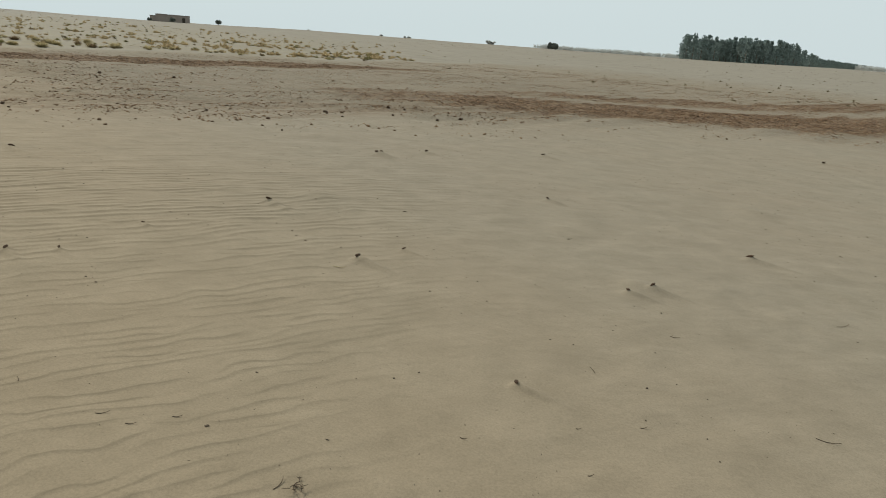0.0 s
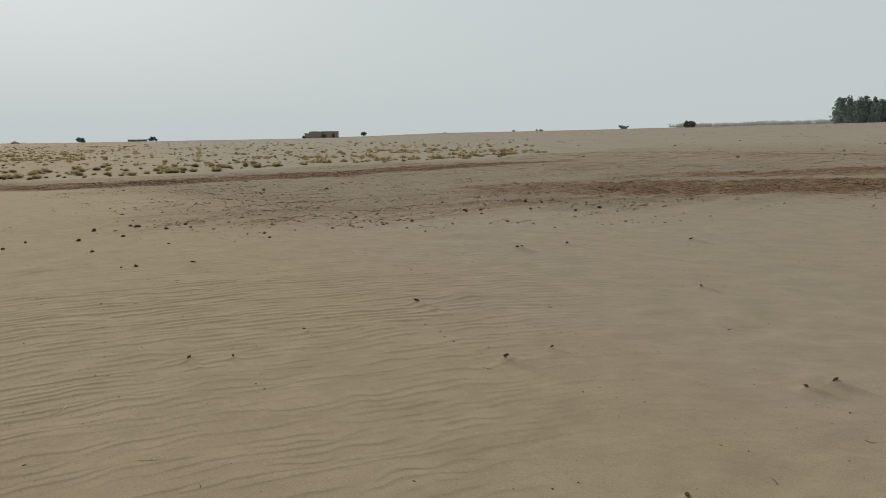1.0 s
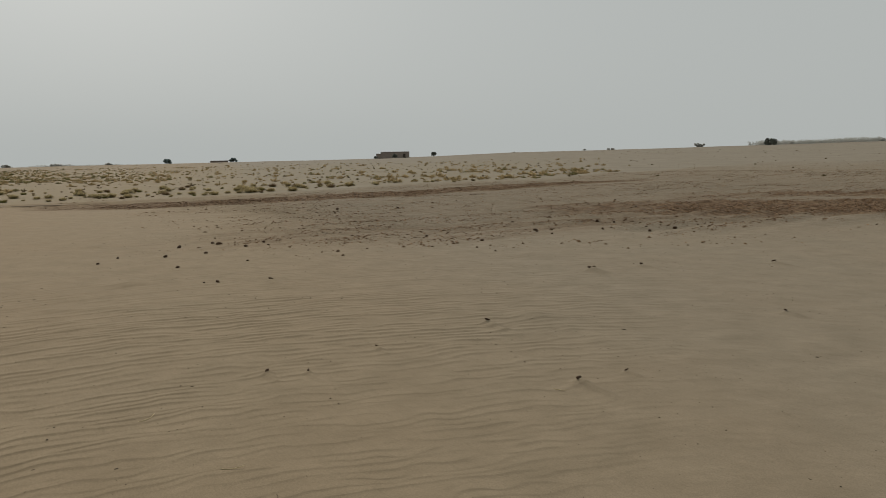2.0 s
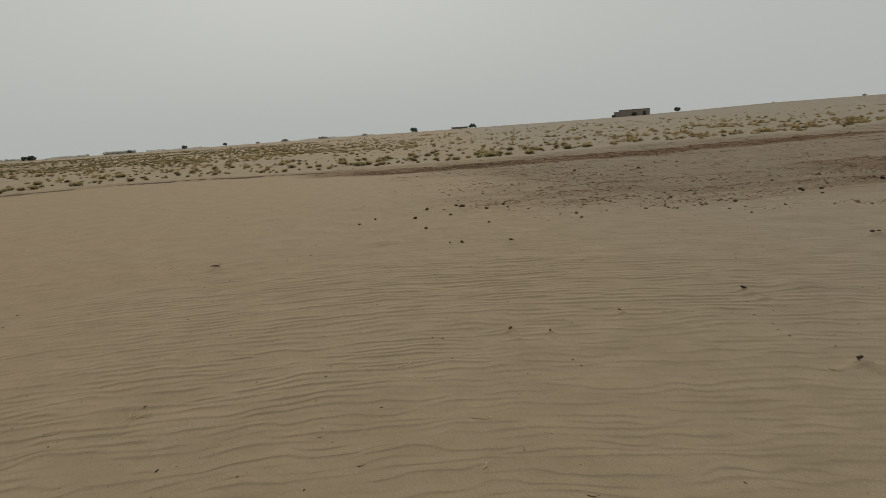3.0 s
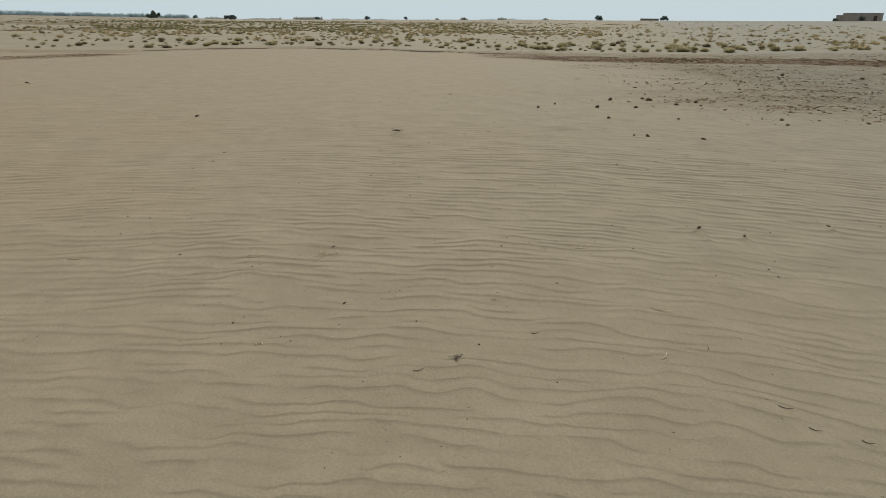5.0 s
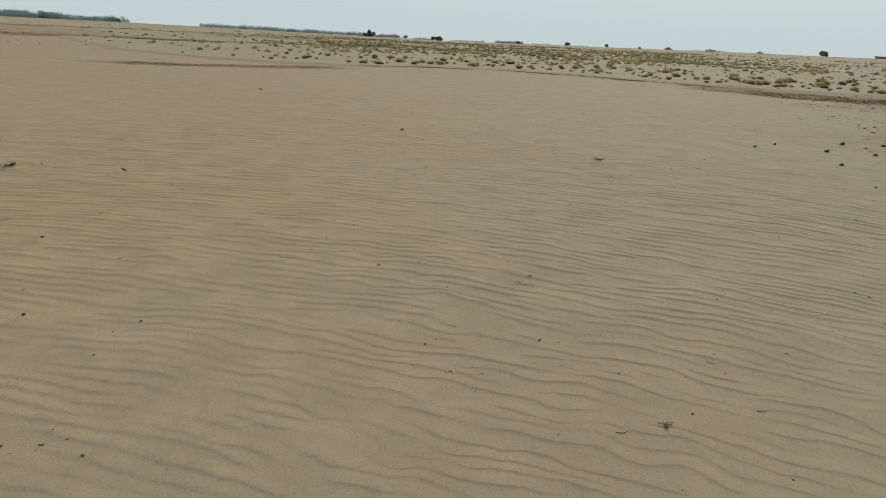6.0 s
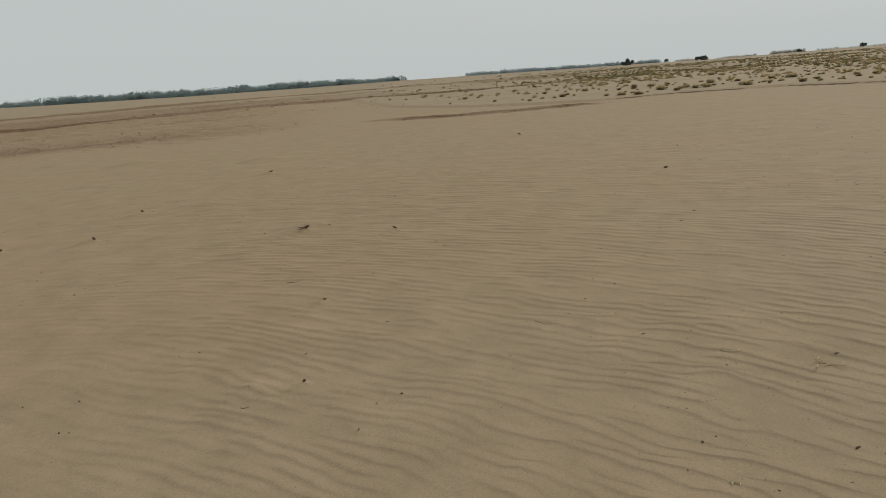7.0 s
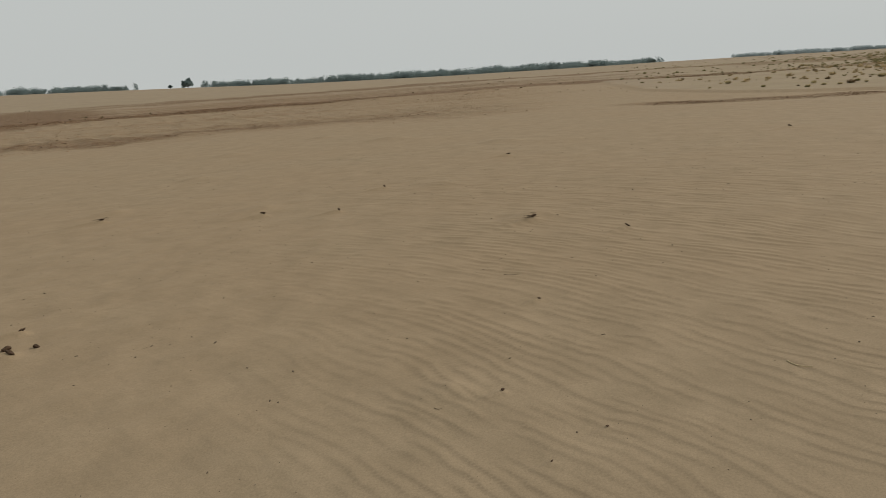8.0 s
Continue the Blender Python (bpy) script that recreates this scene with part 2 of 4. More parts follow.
def box(bm, x0, x1, y0, y1, z0, z1):
    vs = [bm.verts.new(p) for p in ((x0, y0, z0), (x1, y0, z0), (x1, y1, z0), (x0, y1, z0), (x0, y0, z1), (x1, y0, z1), (x1, y1, z1), (x0, y1, z1))]
    for f in ((0, 3, 2, 1), (4, 5, 6, 7), (0, 1, 5, 4), (1, 2, 6, 5), (2, 3, 7, 6), (3, 0, 4, 7)):
        bm.faces.new([vs[k] for k in f])


# ---- the lie of the land ----


def hash2(ix, iy, seed):
    h = (ix.astype(np.int64) * 374761393 + iy.astype(np.int64) * 668265263 + seed * 1442695041) & 0x7FFFFFFF
    h = ((h ^ (h >> 13)) * 1274126177) & 0x7FFFFFFF
    h = ((h ^ (h >> 15)) * 1911520717) & 0x7FFFFFFF
    return ((h ^ (h >> 16)) & 0xFFFFF) / 0xFFFFF


def vnoise(x, y, seed):
    """Smooth value noise, -1 to 1."""
    ix, iy = np.floor(x), np.floor(y)
    fx, fy = x - ix, y - iy
    fx, fy = fx * fx * fx * (fx * (fx * 6 - 15) + 10), fy * fy * fy * (fy * (fy * 6 - 15) + 10)
    a, b = hash2(ix, iy, seed), hash2(ix + 1, iy, seed)
    c, d = hash2(ix, iy + 1, seed), hash2(ix + 1, iy + 1, seed)
    return 2 * ((a + (b - a) * fx) * (1 - fy) + (c + (d - c) * fx) * fy) - 1


def smooth(a, b, x):
    t = np.clip((x - a) / (b - a), 0, 1)
    return t * t * (3 - 2 * t)


def to_line(x, y, line):
    """Distance to a polyline, the share of its length at the nearest spot, and the side (1: to its left)."""
    best = np.full(np.shape(x), 1e9)
    share = np.zeros(np.shape(x))
    side = np.zeros(np.shape(x))
    n = len(line) - 1
    for k in range(n):
        (ax, ay), (bx, by) = line[k], line[k + 1]
        dx, dy = bx - ax, by - ay
        t = np.clip(((x - ax) * dx + (y - ay) * dy) / (dx * dx + dy * dy), 0, 1)
        d = np.hypot(x - ax - t * dx, y - ay - t * dy)
        near = d < best
        best = np.where(near, d, best)
        share = np.where(near, (k + t) / n, share)
        side = np.where(near, np.sign(dx * (y - ay) - dy * (x - ax)), side)
    return best, share, side


# Height of the skyline over eye level, in degrees, by azimuth.
SKYLINE_AZ = (-180, -120, -60, -29, -17, -8.5, -2, 6, 12.8, 19, 24, 30, 41, 51, 60, 70, 82, 90, 94, 102, 112, 124, 134, 138, 145, 160, 180)
SKYLINE_EL = (0.4, 0.6, 0.9, 0.9, 0.66, 0.57, 0.5, 0.4, 0.34, 0.15, 0.02, -0.04, -0.12, -0.19, -0.27, -0.33, -0.22, -0.13, -0.1, -0.08, 0.0, 0.2, 0.52, 0.63, 0.78, 0.7, 0.4)
EYE, CREST = 1.6, 360.0
# The low bank along which the grazed field begins.
BANK = ((-60, -9), (-42, -4.3), (-34.6, 0.3), (-32.0, 4.1), (-31.2, 6.3), (-32.5, 10.2), (-31.4, 14.5), (-27.9, 17.3), (-24.0, 19.4), (-22.0, 20.9), (-17.6, 27.5), (-14.8, 37), (-7.5, 45), (-4.0, 60), (10, 90), (40, 130))
# Damp, dark strips of turned soil: polyline, half width, strength.
DAMP = (
    (((-21.5, 19.3), (-18.0, 21.6), (-14.8, 25.4), (-11.6, 30.4), (-8.4, 36.0), (-3, 44)), 1.75, 1.0),
    (((-1.5, 21.5), (2.5, 23.2), (6.5, 23.4), (11, 24.0), (17, 26.6), (30, 36), (48, 48)), 2.8, 1.0),
    (((2, 28), (9, 31), (16, 35), (28, 46), (45, 66)), 2.0, 0.6),
    (((-10, 11.0), (-7.0, 13.2), (-4.2, 14.6), (-0.8, 17.2), (2, 19.5)), 1.7, 0.22),
    (((-29.5, -3.2), (-29.0, -0.3), (-29.4, 3.2), (-30.2, 6.0)), 1.2, 0.5),
    (((-33, -50), (-40, -56), (-52, -72), (-66, -94)), 8.0, 1.0),
    (((-41, -52), (-46, -44), (-56, -36), (-68, -24), (-72, -15), (-68, -6), (-66, 1), (-71, 9), (-78, 22)), 4.6, 0.95),
    (((-70, -90), (-92, -60), (-120, -45), (-122, -20), (-122, -6), (-108, 14), (-95, 30)), 9.0, 0.75),
    (((-46, -60), (-70, -40), (-88, -22), (-92, -5)), 16.0, 0.30),
    (((-17, -30), (-20, -25), (-21, -19.5)), 2.6, 0.45),
    (((-26, -24), (-27, -17), (-29, -10)), 3.0, 0.28),
)
# Where the rippled sand gives way to cloddy ground.
CLOD_EDGE = ((26, 14.5), (16, 17), (8, 17.5), (3.5, 16.0), (1.2, 14.2), (-2.5, 13.0), (-6.0, 11.6), (-8.0, 10.8), (-11, 13.5), (-17, 18.0), (-21.5, 20.0))
WIND = np.array((0.80, -0.60))       # the way the wind blows, towards the camera's ground
RIPPLE_CENTRE, RIPPLE, RIPPLE_GROWTH = (4.5, -5.5), 0.087, 0.0050   # crests curve round this spot; their spacing


def damp_of(x, y):
    d = np.zeros(np.shape(x))
    for line, half, strength in DAMP:
        dist, share, _ = to_line(x, y, line)
        wobble = half * (1 + 0.35 * vnoise(x * 0.25, y * 0.25, 91))
        ends = smooth(0.0, 0.12, share) * smooth(1.0, 0.85, share) * 0.6 + 0.4
        d = np.maximum(d, strength * ends * smooth(wobble * 1.5, wobble * 0.4, dist))
    return d


def tilled_of(x, y):
    """The trodden, cloddy ground between the rippled sand and the bank."""
    dist, share, side = to_line(x, y, BANK)
    front, _, fside = to_line(x, y, CLOD_EDGE)
    r, az = np.hypot(x, y), np.degrees(np.arctan2(-x, y))
    west = 0.75 * smooth(98, 112, az) * smooth(26.5, 31, r + 1.5 * vnoise(x * 0.4, y * 0.4, 55)) * smooth(150, 75, r)
    east = np.where(side < 0, 1.0, 0.0) * smooth(-1.2, 4.0, -front * fside + 1.2 * vnoise(x * 0.5, y * 0.5, 56)) * smooth(120, 60, np.hypot(x, y)) * smooth(50, 26, az + 5 * vnoise(x * 0.3, y * 0.3, 57))
    return np.maximum(east, west)


def outer_of(x, y):
    """The paler open sand beyond the bank."""
    dist, share, side = to_line(x, y, BANK)
    return np.maximum(np.where(side > 0, 1.0, 0.0) * smooth(0.0, 1.0, dist), smooth(60, 110, np.hypot(x, y)))


def grazed_of(x, y):
    dist, share, side = to_line(x, y, BANK)
    inside = np.where(side > 0, 1.0, 0.0) * smooth(0.1, 1.5, dist)
    r = np.hypot(x, y)
    az = np.degrees(np.arctan2(-x, y))
    return inside * smooth(170, 110, r) * smooth(2, 16, az) * smooth(97, 90, az)


# Clods half buried near the way, with a tail of drifted sand: x, y, size.
BURIED = ((-1.72, 6.22, 0.075), (-2.98, 4.25, 0.05), (-5.25, 7.78, 0.085), (-2.45, 5.15, 0.04), (-7.94, 4.75, 0.08), (-8.24, -1.94, 0.1),
          (-4.07, -0.5, 0.024), (-4.29, -1.07, 0.034), (-8.25, -5.57, 0.09), (-17.85, 1.38, 0.12), (-13.94, -3.91, 0.09), (-0.31, 5.07, 0.04),
          (-0.63, 4.73, 0.065), (-5.71, -1.23, 0.035), (-10.81, 2.92, 0.1), (-1.01, 9.54, 0.09), (-0.38, 10.13, 0.08), (1.51, 10.87, 0.07),
          (7.39, 13.21, 0.12), (2.74, 5.67, 0.07), (1.15, 7.44, 0.06), (-2.69, 4.38, 0.04), (-7.64, -7.78, 0.09), (-10.24, -4.79, 0.07),
          (-8.56, -4.6, 0.07), (-3.93, -4.37, 0.09), (-7.96, -0.89, 0.06), (-3.73, -0.68, 0.018), (-1.07, 9.51, 0.08), (1.37, 4.53, 0.05),
          (1.58, 4.64, 0.055), (0.43, 2.98, 0.045), (-4.27, -4.71, 0.06))
# Bare hummocks of drifted sand: x, y, height, width, length.
HUMMOCKS = ((-11.31, -9.4, 0.05, 0.35, 0.8), (-15.22, -11.79, 0.06, 0.4, 0.9), (-18.1, -8.61, 0.07, 0.5, 1.0), (-10.59, -3.99, 0.04, 0.3, 0.7), (-19.17, -11.51, 0.06, 0.4, 0.8),
            (-16.77, -4.89, 0.06, 0.4, 0.9), (-7.11, 7.13, 0.035, 0.22, 0.5), (-2.12, 11.03, 0.05, 0.3, 0.8), (3.71, 7.93, 0.03, 0.2, 0.5), (-8.81, 1.11, 0.03, 0.25, 0.6),
            (-7.72, 5.3, 0.03, 0.2, 0.5), (-1.39, 6.73, 0.03, 0.2, 0.45), (-4.25, -1.35, 0.028, 0.10, 0.4), (-8.56, -1.95, 0.055, 0.20, 0.8), (-8.7, -5.85, 0.05, 0.18, 0.7), (-8.2, -8.2, 0.05, 0.2, 0.7), (1.47, 4.74, 0.03, 0.11, 0.4))
MOUNDS = tuple((x, y, min(s * 0.60, 0.042), s * 0.75, s * 8.0) for x, y, s in BURIED) + HUMMOCKS


def ripple_rows(x, y):
    """Relief and steep faces of the ripples: each crest is a row of its own that wavers, swells and dies out."""
    u = np.hypot(x - RIPPLE_CENTRE[0], y - RIPPLE_CENTRE[1])
    v = np.arctan2(y - RIPPLE_CENTRE[1], x - RIPPLE_CENTRE[0]) * 10.0
    ph = np.log(np.maximum(1 + RIPPLE_GROWTH * (u - 10.0) / RIPPLE, 0.2)) / RIPPLE_GROWTH
    ph = ph + 0.7 * vnoise(x * 0.5, y * 0.5, 11) + 0.55 * vnoise(u * 1.3, v * 1.2, 12) + 0.30 * vnoise(u * 2.6, v * 2.4, 13)
    base = np.floor(ph)
    calm = 1 - 0.55 * smooth(80, 108, np.degrees(np.arctan2(-x - 0.4, y)))
    h, face = np.zeros(np.shape(x)), np.zeros(np.shape(x))
    for k in (-1, 0, 1):
        row = base + k
        crest = row + calm * (0.44 * vnoise(v * 2.3, row * 0.55, 14) + 0.38 * vnoise(v * 5.6, row * 0.8, 15)) + 0.09 * vnoise(v * 15.0, row * 1.3, 19)
        run = np.clip(0.70 + 0.92 * vnoise(v * 3.6 + row * 7.31, row * 3.17, 16) + 0.35 * vnoise(v * 8.0, row * 2.7, 20), 0.0, 1.0)
        d = ph - crest
        steep = 0.07
        q = np.clip(d / 1.05, 0, 1)
        rise = np.where(d < 0, 0.60 * smooth(-0.32, 0.04, d) + 0.40 * smooth(-steep, 0.0, d), (0.5 + 0.5 * np.cos(np.pi * q)) ** 0.9)
        top = run * rise
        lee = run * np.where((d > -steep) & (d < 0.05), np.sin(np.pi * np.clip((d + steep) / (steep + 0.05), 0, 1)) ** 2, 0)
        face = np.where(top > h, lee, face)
        h = np.maximum(h, top)
    return h, face


def ripple_of(x, y):
    """Height of the wind ripples, and painted lee shade with coarse grain; crests bend round a far spot."""
    x, y = np.asarray(x, float), np.asarray(y, float)
    r = np.hypot(x, y)
    height, grain_shade = np.zeros(np.shape(x)), np.zeros(np.shape(x))
    m = r < 20
    if not np.any(m):
        return height, grain_shade
    x, y, r = x[m], y[m], r[m]
    az = np.degrees(np.arctan2(-x - 0.4, y))
    west = smooth(55, 85, az)
    lined = 0.22 + 0.78 * smooth(-12, 12, az) * smooth(130, 104, az)
    where = lined * smooth(15 + 4 * west, 6.5 + 3 * west, r) * (0.85 + 0.35 * vnoise(x * 0.5, y * 0.5, 18))
    h, face = ripple_rows(x, y)
    # where the crests fail the sand is dimpled
    dimple = (1 - lined) * smooth(13, 6, r) * (0.008 * vnoise(x * 2.6 + y * 1.4, y * 4.2 - x * 2.0, 31) + 0.004 * vnoise(x * 7.0, y * 7.0, 32))
    height[m] = (0.0076 + 0.0042 * smooth(3.0, 8, r)) * where * h + dimple
    grain_shade[m] = np.clip(where * face, 0, 1)
    return height, grain_shade


def furrow_of(x, y):
    """Old plough ridges of the trodden ground, 0 to 1 at the ridge."""
    along = (x * 0.77 - y * 0.64) / 1.45 + 0.6 * vnoise(x * 0.2, y * 0.2, 27)
    return 0.5 + 0.5 * np.sin(2 * np.pi * along) * (0.7 + 0.5 * vnoise(x * 0.15, y * 0.15, 28))


def ground_z(x, y, fine=True):
    x, y = np.asarray(x, float), np.asarray(y, float)
    r = np.hypot(x, y) + 1e-9
    az = np.degrees(np.arctan2(-x, y))
    e = np.tan(np.radians(np.interp(az, SKYLINE_AZ, SKYLINE_EL)))
    z = np.where(r < CREST, (EYE + r * e) * smooth(22, CREST, r), EYE + r * e - (r - CREST) * 0.0006)
    z = z + smooth(30, 90, r) * smooth(900, 200, r) * 0.16 * vnoise(x * 0.035, y * 0.035, 21) + smooth(34, 60, r) * smooth(300, 120, r) * 0.08 * vnoise(x * 0.24, y * 0.24, 33)
    z = z + 0.012 * vnoise(x * 0.22, y * 0.22, 22) * smooth(3, 9, r) + 0.005 * vnoise(x * 0.9, y * 0.9, 23)
    dist, share, side = to_line(x, y, BANK)
    z = z + 0.10 * smooth(-0.10, 0.16, dist * side) * smooth(60, 12, dist) * smooth(90, 60, r)
    if fine:
        d = damp_of(x, y)
        t = tilled_of(x, y)
        z = z + t * (0.10 * (furrow_of(x, y) - 0.5) + 0.022 * vnoise(x * 2.6, y * 2.6, 29) + 0.014 * vnoise(x * 6.5, y * 6.5, 30) * smooth(50, 25, r))
        z = z + d * (0.05 * vnoise(x * 1.7, y * 1.7, 24) + 0.03 * vnoise(x * 4.1, y * 4.1, 25)) * smooth(6, 10, r)
        z = z + ripple_of(x, y)[0] + 0.0035 * vnoise(x * 5.0, y * 5.0, 26) * smooth(30, 10, r)
        for mx, my, mh, mw, ml in MOUNDS:
            m = np.hypot(x - mx, y - my) < 2.2 * max(ml, 3 * mw)
            if not np.any(m):
                continue
            dx, dy = x[m] - mx, y[m] - my
            along = dx * WIND[0] + dy * WIND[1]
            across = -dx * WIND[1] + dy * WIND[0]
            w = mw * np.clip(1 - along / (ml * 1.6), 0.25, 1.2)
            z[m] += mh * np.exp(-(across / w) ** 2) * np.where(along < 0, np.exp(-(along / (mw * 0.9)) ** 2), np.exp(-(along / (ml * 0.5)) ** 2))
    return z


def at_ground(x, y, fine=True):
    return float(ground_z(np.array([x]), np.array([y]), fine)[0])


def polar(az, r):
    a = radians(az)
    return -math.sin(a) * r, math.cos(a) * r


def build_ground():
    azs = np.concatenate([np.arange(-46, 158, 0.29), np.arange(158, 314, 6.0)])
    radii = [0.4, 0.7, 0.95]
    r = 1.15
    while r < 4900:
        radii.append(r)
        r += 0.0046 if r < 3.2 else 0.008 if r < 5 else 0.014 if r < 8 else 0.028 if r < 13 else min(0.028 * (r / 13) ** 2.3, 0.06 * r)
    radii = np.array(radii)
    na, nr = len(azs), len(radii)
    cx, cy = -0.55, -0.1
    A, R = np.meshgrid(np.radians(azs), radii)
    x, y = (cx - np.sin(A) * R).ravel(), (cy + np.cos(A) * R).ravel()
    z = ground_z(x, y)
    co = np.empty((na * nr + 1, 3))
    co[:-1, 0], co[:-1, 1], co[:-1, 2] = x, y, z
    co[-1] = (cx, cy, at_ground(cx, cy))
    i, j = np.meshgrid(np.arange(nr - 1), np.arange(na), indexing="ij")
    k = (j + 1) % na
    quads = np.stack([i * na + j, i * na + k, (i + 1) * na + k, (i + 1) * na + j], -1).reshape(-1, 4)[:, ::-1]
    j = np.arange(na)
    tris = np.stack([np.full(na, na * nr), (j + 1) % na, j], -1)[:, ::-1]
    me = bpy.data.meshes.new("ground")
    me.vertices.add(len(co))
    me.vertices.foreach_set("co", co.ravel())
    loops = np.concatenate([quads.ravel(), tris.ravel()])
    me.loops.add(len(loops))
    me.loops.foreach_set("vertex_index", loops.astype(np.int32))
    starts = np.concatenate([np.arange(len(quads)) * 4, len(quads) * 4 + np.arange(len(tris)) * 3])
    me.polygons.add(len(starts))
    me.polygons.foreach_set("loop_start", starts.astype(np.int32))
    me.polygons.foreach_set("use_smooth", np.ones(len(starts), bool))
    me.update(calc_edges=True)
    for nm, vals in (("damp", damp_of(x, y)), ("grain_shade", ripple_of(x, y)[1]), ("grazed", grazed_of(x, y)), ("tilled", tilled_of(x, y)), ("outer", outer_of(x, y)), ("west", smooth(80, 100, np.degrees(np.arctan2(-x, y)))), ("grey", smooth(-0.5, 5.0, x * 0.8 + y * 0.6)), ("brown", smooth(-0.5, -7.0, x * 0.8 + y * 0.6))):
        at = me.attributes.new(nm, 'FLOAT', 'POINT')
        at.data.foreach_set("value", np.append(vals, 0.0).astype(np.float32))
    me.materials.append(SAND)
    me.validate()
    ob = new("ground", me)
    return tagged(ob, "pale wind-rippled desert sand with damp brown ploughed strips", "sand ground", kind="structure")


build_ground()

# ---- the eroded lip of the bank ----


def build_bank():
    v, f = [], []
    run = BANK[4:10]
    k = 0
    for (ax, ay), (bx, by) in zip(run, run[1:]):
        ln = math.hypot(bx - ax, by - ay)
        nx, ny = -(by - ay) / ln, (bx - ax) / ln
        for m in range(int(ln / 0.22)):
            t = m / int(ln / 0.22)
            x, y = ax + (bx - ax) * t, ay + (by - ay) * t
            wob = 0.10 * float(vnoise(np.array([x * 0.9]), np.array([y * 0.9]), 51)[0]) + 0.05 * float(vnoise(np.array([x * 3.1]), np.array([y * 3.1]), 52)[0])
            x, y = x + nx * wob, y + ny * wob
            lip = 0.03 + 0.02 * float(vnoise(np.array([x * 0.5]), np.array([y * 0.5]), 53)[0])
            lo = at_ground(x - nx * 0.14, y - ny * 0.14, False) - 0.02
            hi = lo + 0.055 + lip
            back = at_ground(x + nx * 0.7, y + ny * 0.7, False) - 0.02
            v += [(x - nx * 0.10, y - ny * 0.10, lo), (x - nx * 0.05, y - ny * 0.05, lo + lip * 0.5), (x - nx * 0.03, y - ny * 0.03, hi - 0.015), (x + nx * 0.04, y + ny * 0.04, hi), (x + nx * 0.7, y + ny * 0.7, back)]
            if k:
                for s in range(4):
                    f.append(((k - 1) * 5 + s, k * 5 + s, k * 5 + s + 1, (k - 1) * 5 + s + 1))
            k += 1
    me = mesh_of("bank_edge", v, f, BANK_SOIL)
    me.materials.append(SAND)
    me.polygons.foreach_set("material_index", [1 if q % 4 == 3 else 0 for q in range(len(me.polygons))])
    tagged(new("bank_edge", me), "low eroded sand bank along the edge of the grazed field", "bank", kind="structure")


build_bank()

# ---- trees and far woods ----


def crown_faces(rng, clumps, per, size, out_v, out_f):
    """Leaves: small blades turned every way, scattered in each clump."""
    nrs = np.random.RandomState(rng.randrange(1 << 30))
    c = np.repeat(np.array(clumps), per, axis=0)
    n = len(c)

    def unit(v):
        return v / (np.linalg.norm(v, axis=1, keepdims=True) + 1e-9)

    mid = c[:, :3] + unit(nrs.normal(size=(n, 3))) * c[:, 3:] * nrs.uniform(size=(n, 1)) ** 0.4
    a = unit(nrs.normal(size=(n, 3)))
    b = unit(np.cross(a, nrs.normal(size=(n, 3))))
    s = size * nrs.uniform(0.6, 1.4, (n, 1))
    k = len(out_v)
    out_v.extend(np.stack([mid - a * s, mid + b * s * 0.6, mid + a * s, mid - b * s * 0.6], 1).reshape(-1, 3))
    out_f.extend((k + 4 * m, k + 4 * m + 1, k + 4 * m + 2, k + 4 * m + 3) for m in range(n))


def limb(out_v, out_f, a, b, ra, rb, sides=6):
    a, b = np.array(a, float), np.array(b, float)
    d = (b - a) / np.linalg.norm(b - a)
    u = np.cross(d, (0.3, 0.9, 0.1))
    u /= np.linalg.norm(u)
    w = np.cross(d, u)
    n = len(out_v)
    for p, rr in ((a, ra), (b, rb)):
        for k in range(sides):
            t = 2 * math.pi * k / sides
            out_v.append(p + (u * math.cos(t) + w * math.sin(t)) * rr)
    for k in range(sides):
        m = (k + 1) % sides
        out_f.append((n + k, n + m, n + sides + m, n + sides + k))
    out_f.append(tuple(n + sides + k for k in range(sides)))


def build_tree(x, y, height, width, seed, label, trunk_share=0.25, lean=0.0, clump=22, per=70, leaf=None):
    leaf = leaf or LEAF
    rng = random.Random(seed)
    base = new("desert_tree")
    base.location = (x, y, at_ground(x, y) - 0.05)
    tv, tf, cv, cf = [], [], [], []
    th = height * trunk_share
    limb(tv, tf, (0, 0, 0), (lean * 0.3, 0, th), 0.045 * height, 0.03 * height)
    clumps = []
    for k in range(clump):
        a = rng.uniform(0, 2 * math.pi)
        q = rng.random() ** 0.6
        c = (lean + math.cos(a) * width * 0.36 * q, math.sin(a) * width * 0.36 * q, th + (height - th) * (0.12 + 0.72 * rng.random() * (1 - 0.45 * q)))
        limb(tv, tf, (lean * 0.3, 0, th * 0.95), c, 0.018 * height, 0.006 * height, 4)
        clumps.append((*c, min(width, height) * rng.uniform(0.13, 0.22)))
    crown_faces(rng, clumps, per, 0.06 * max(width, height), cv, cf)
    part("trunk", mesh_of("trunk", tv, tf, BARK), BARK, base)
    part("crown", mesh_of("crown", cv, cf, leaf), leaf, base)
    return tagged(base, label, "tree")


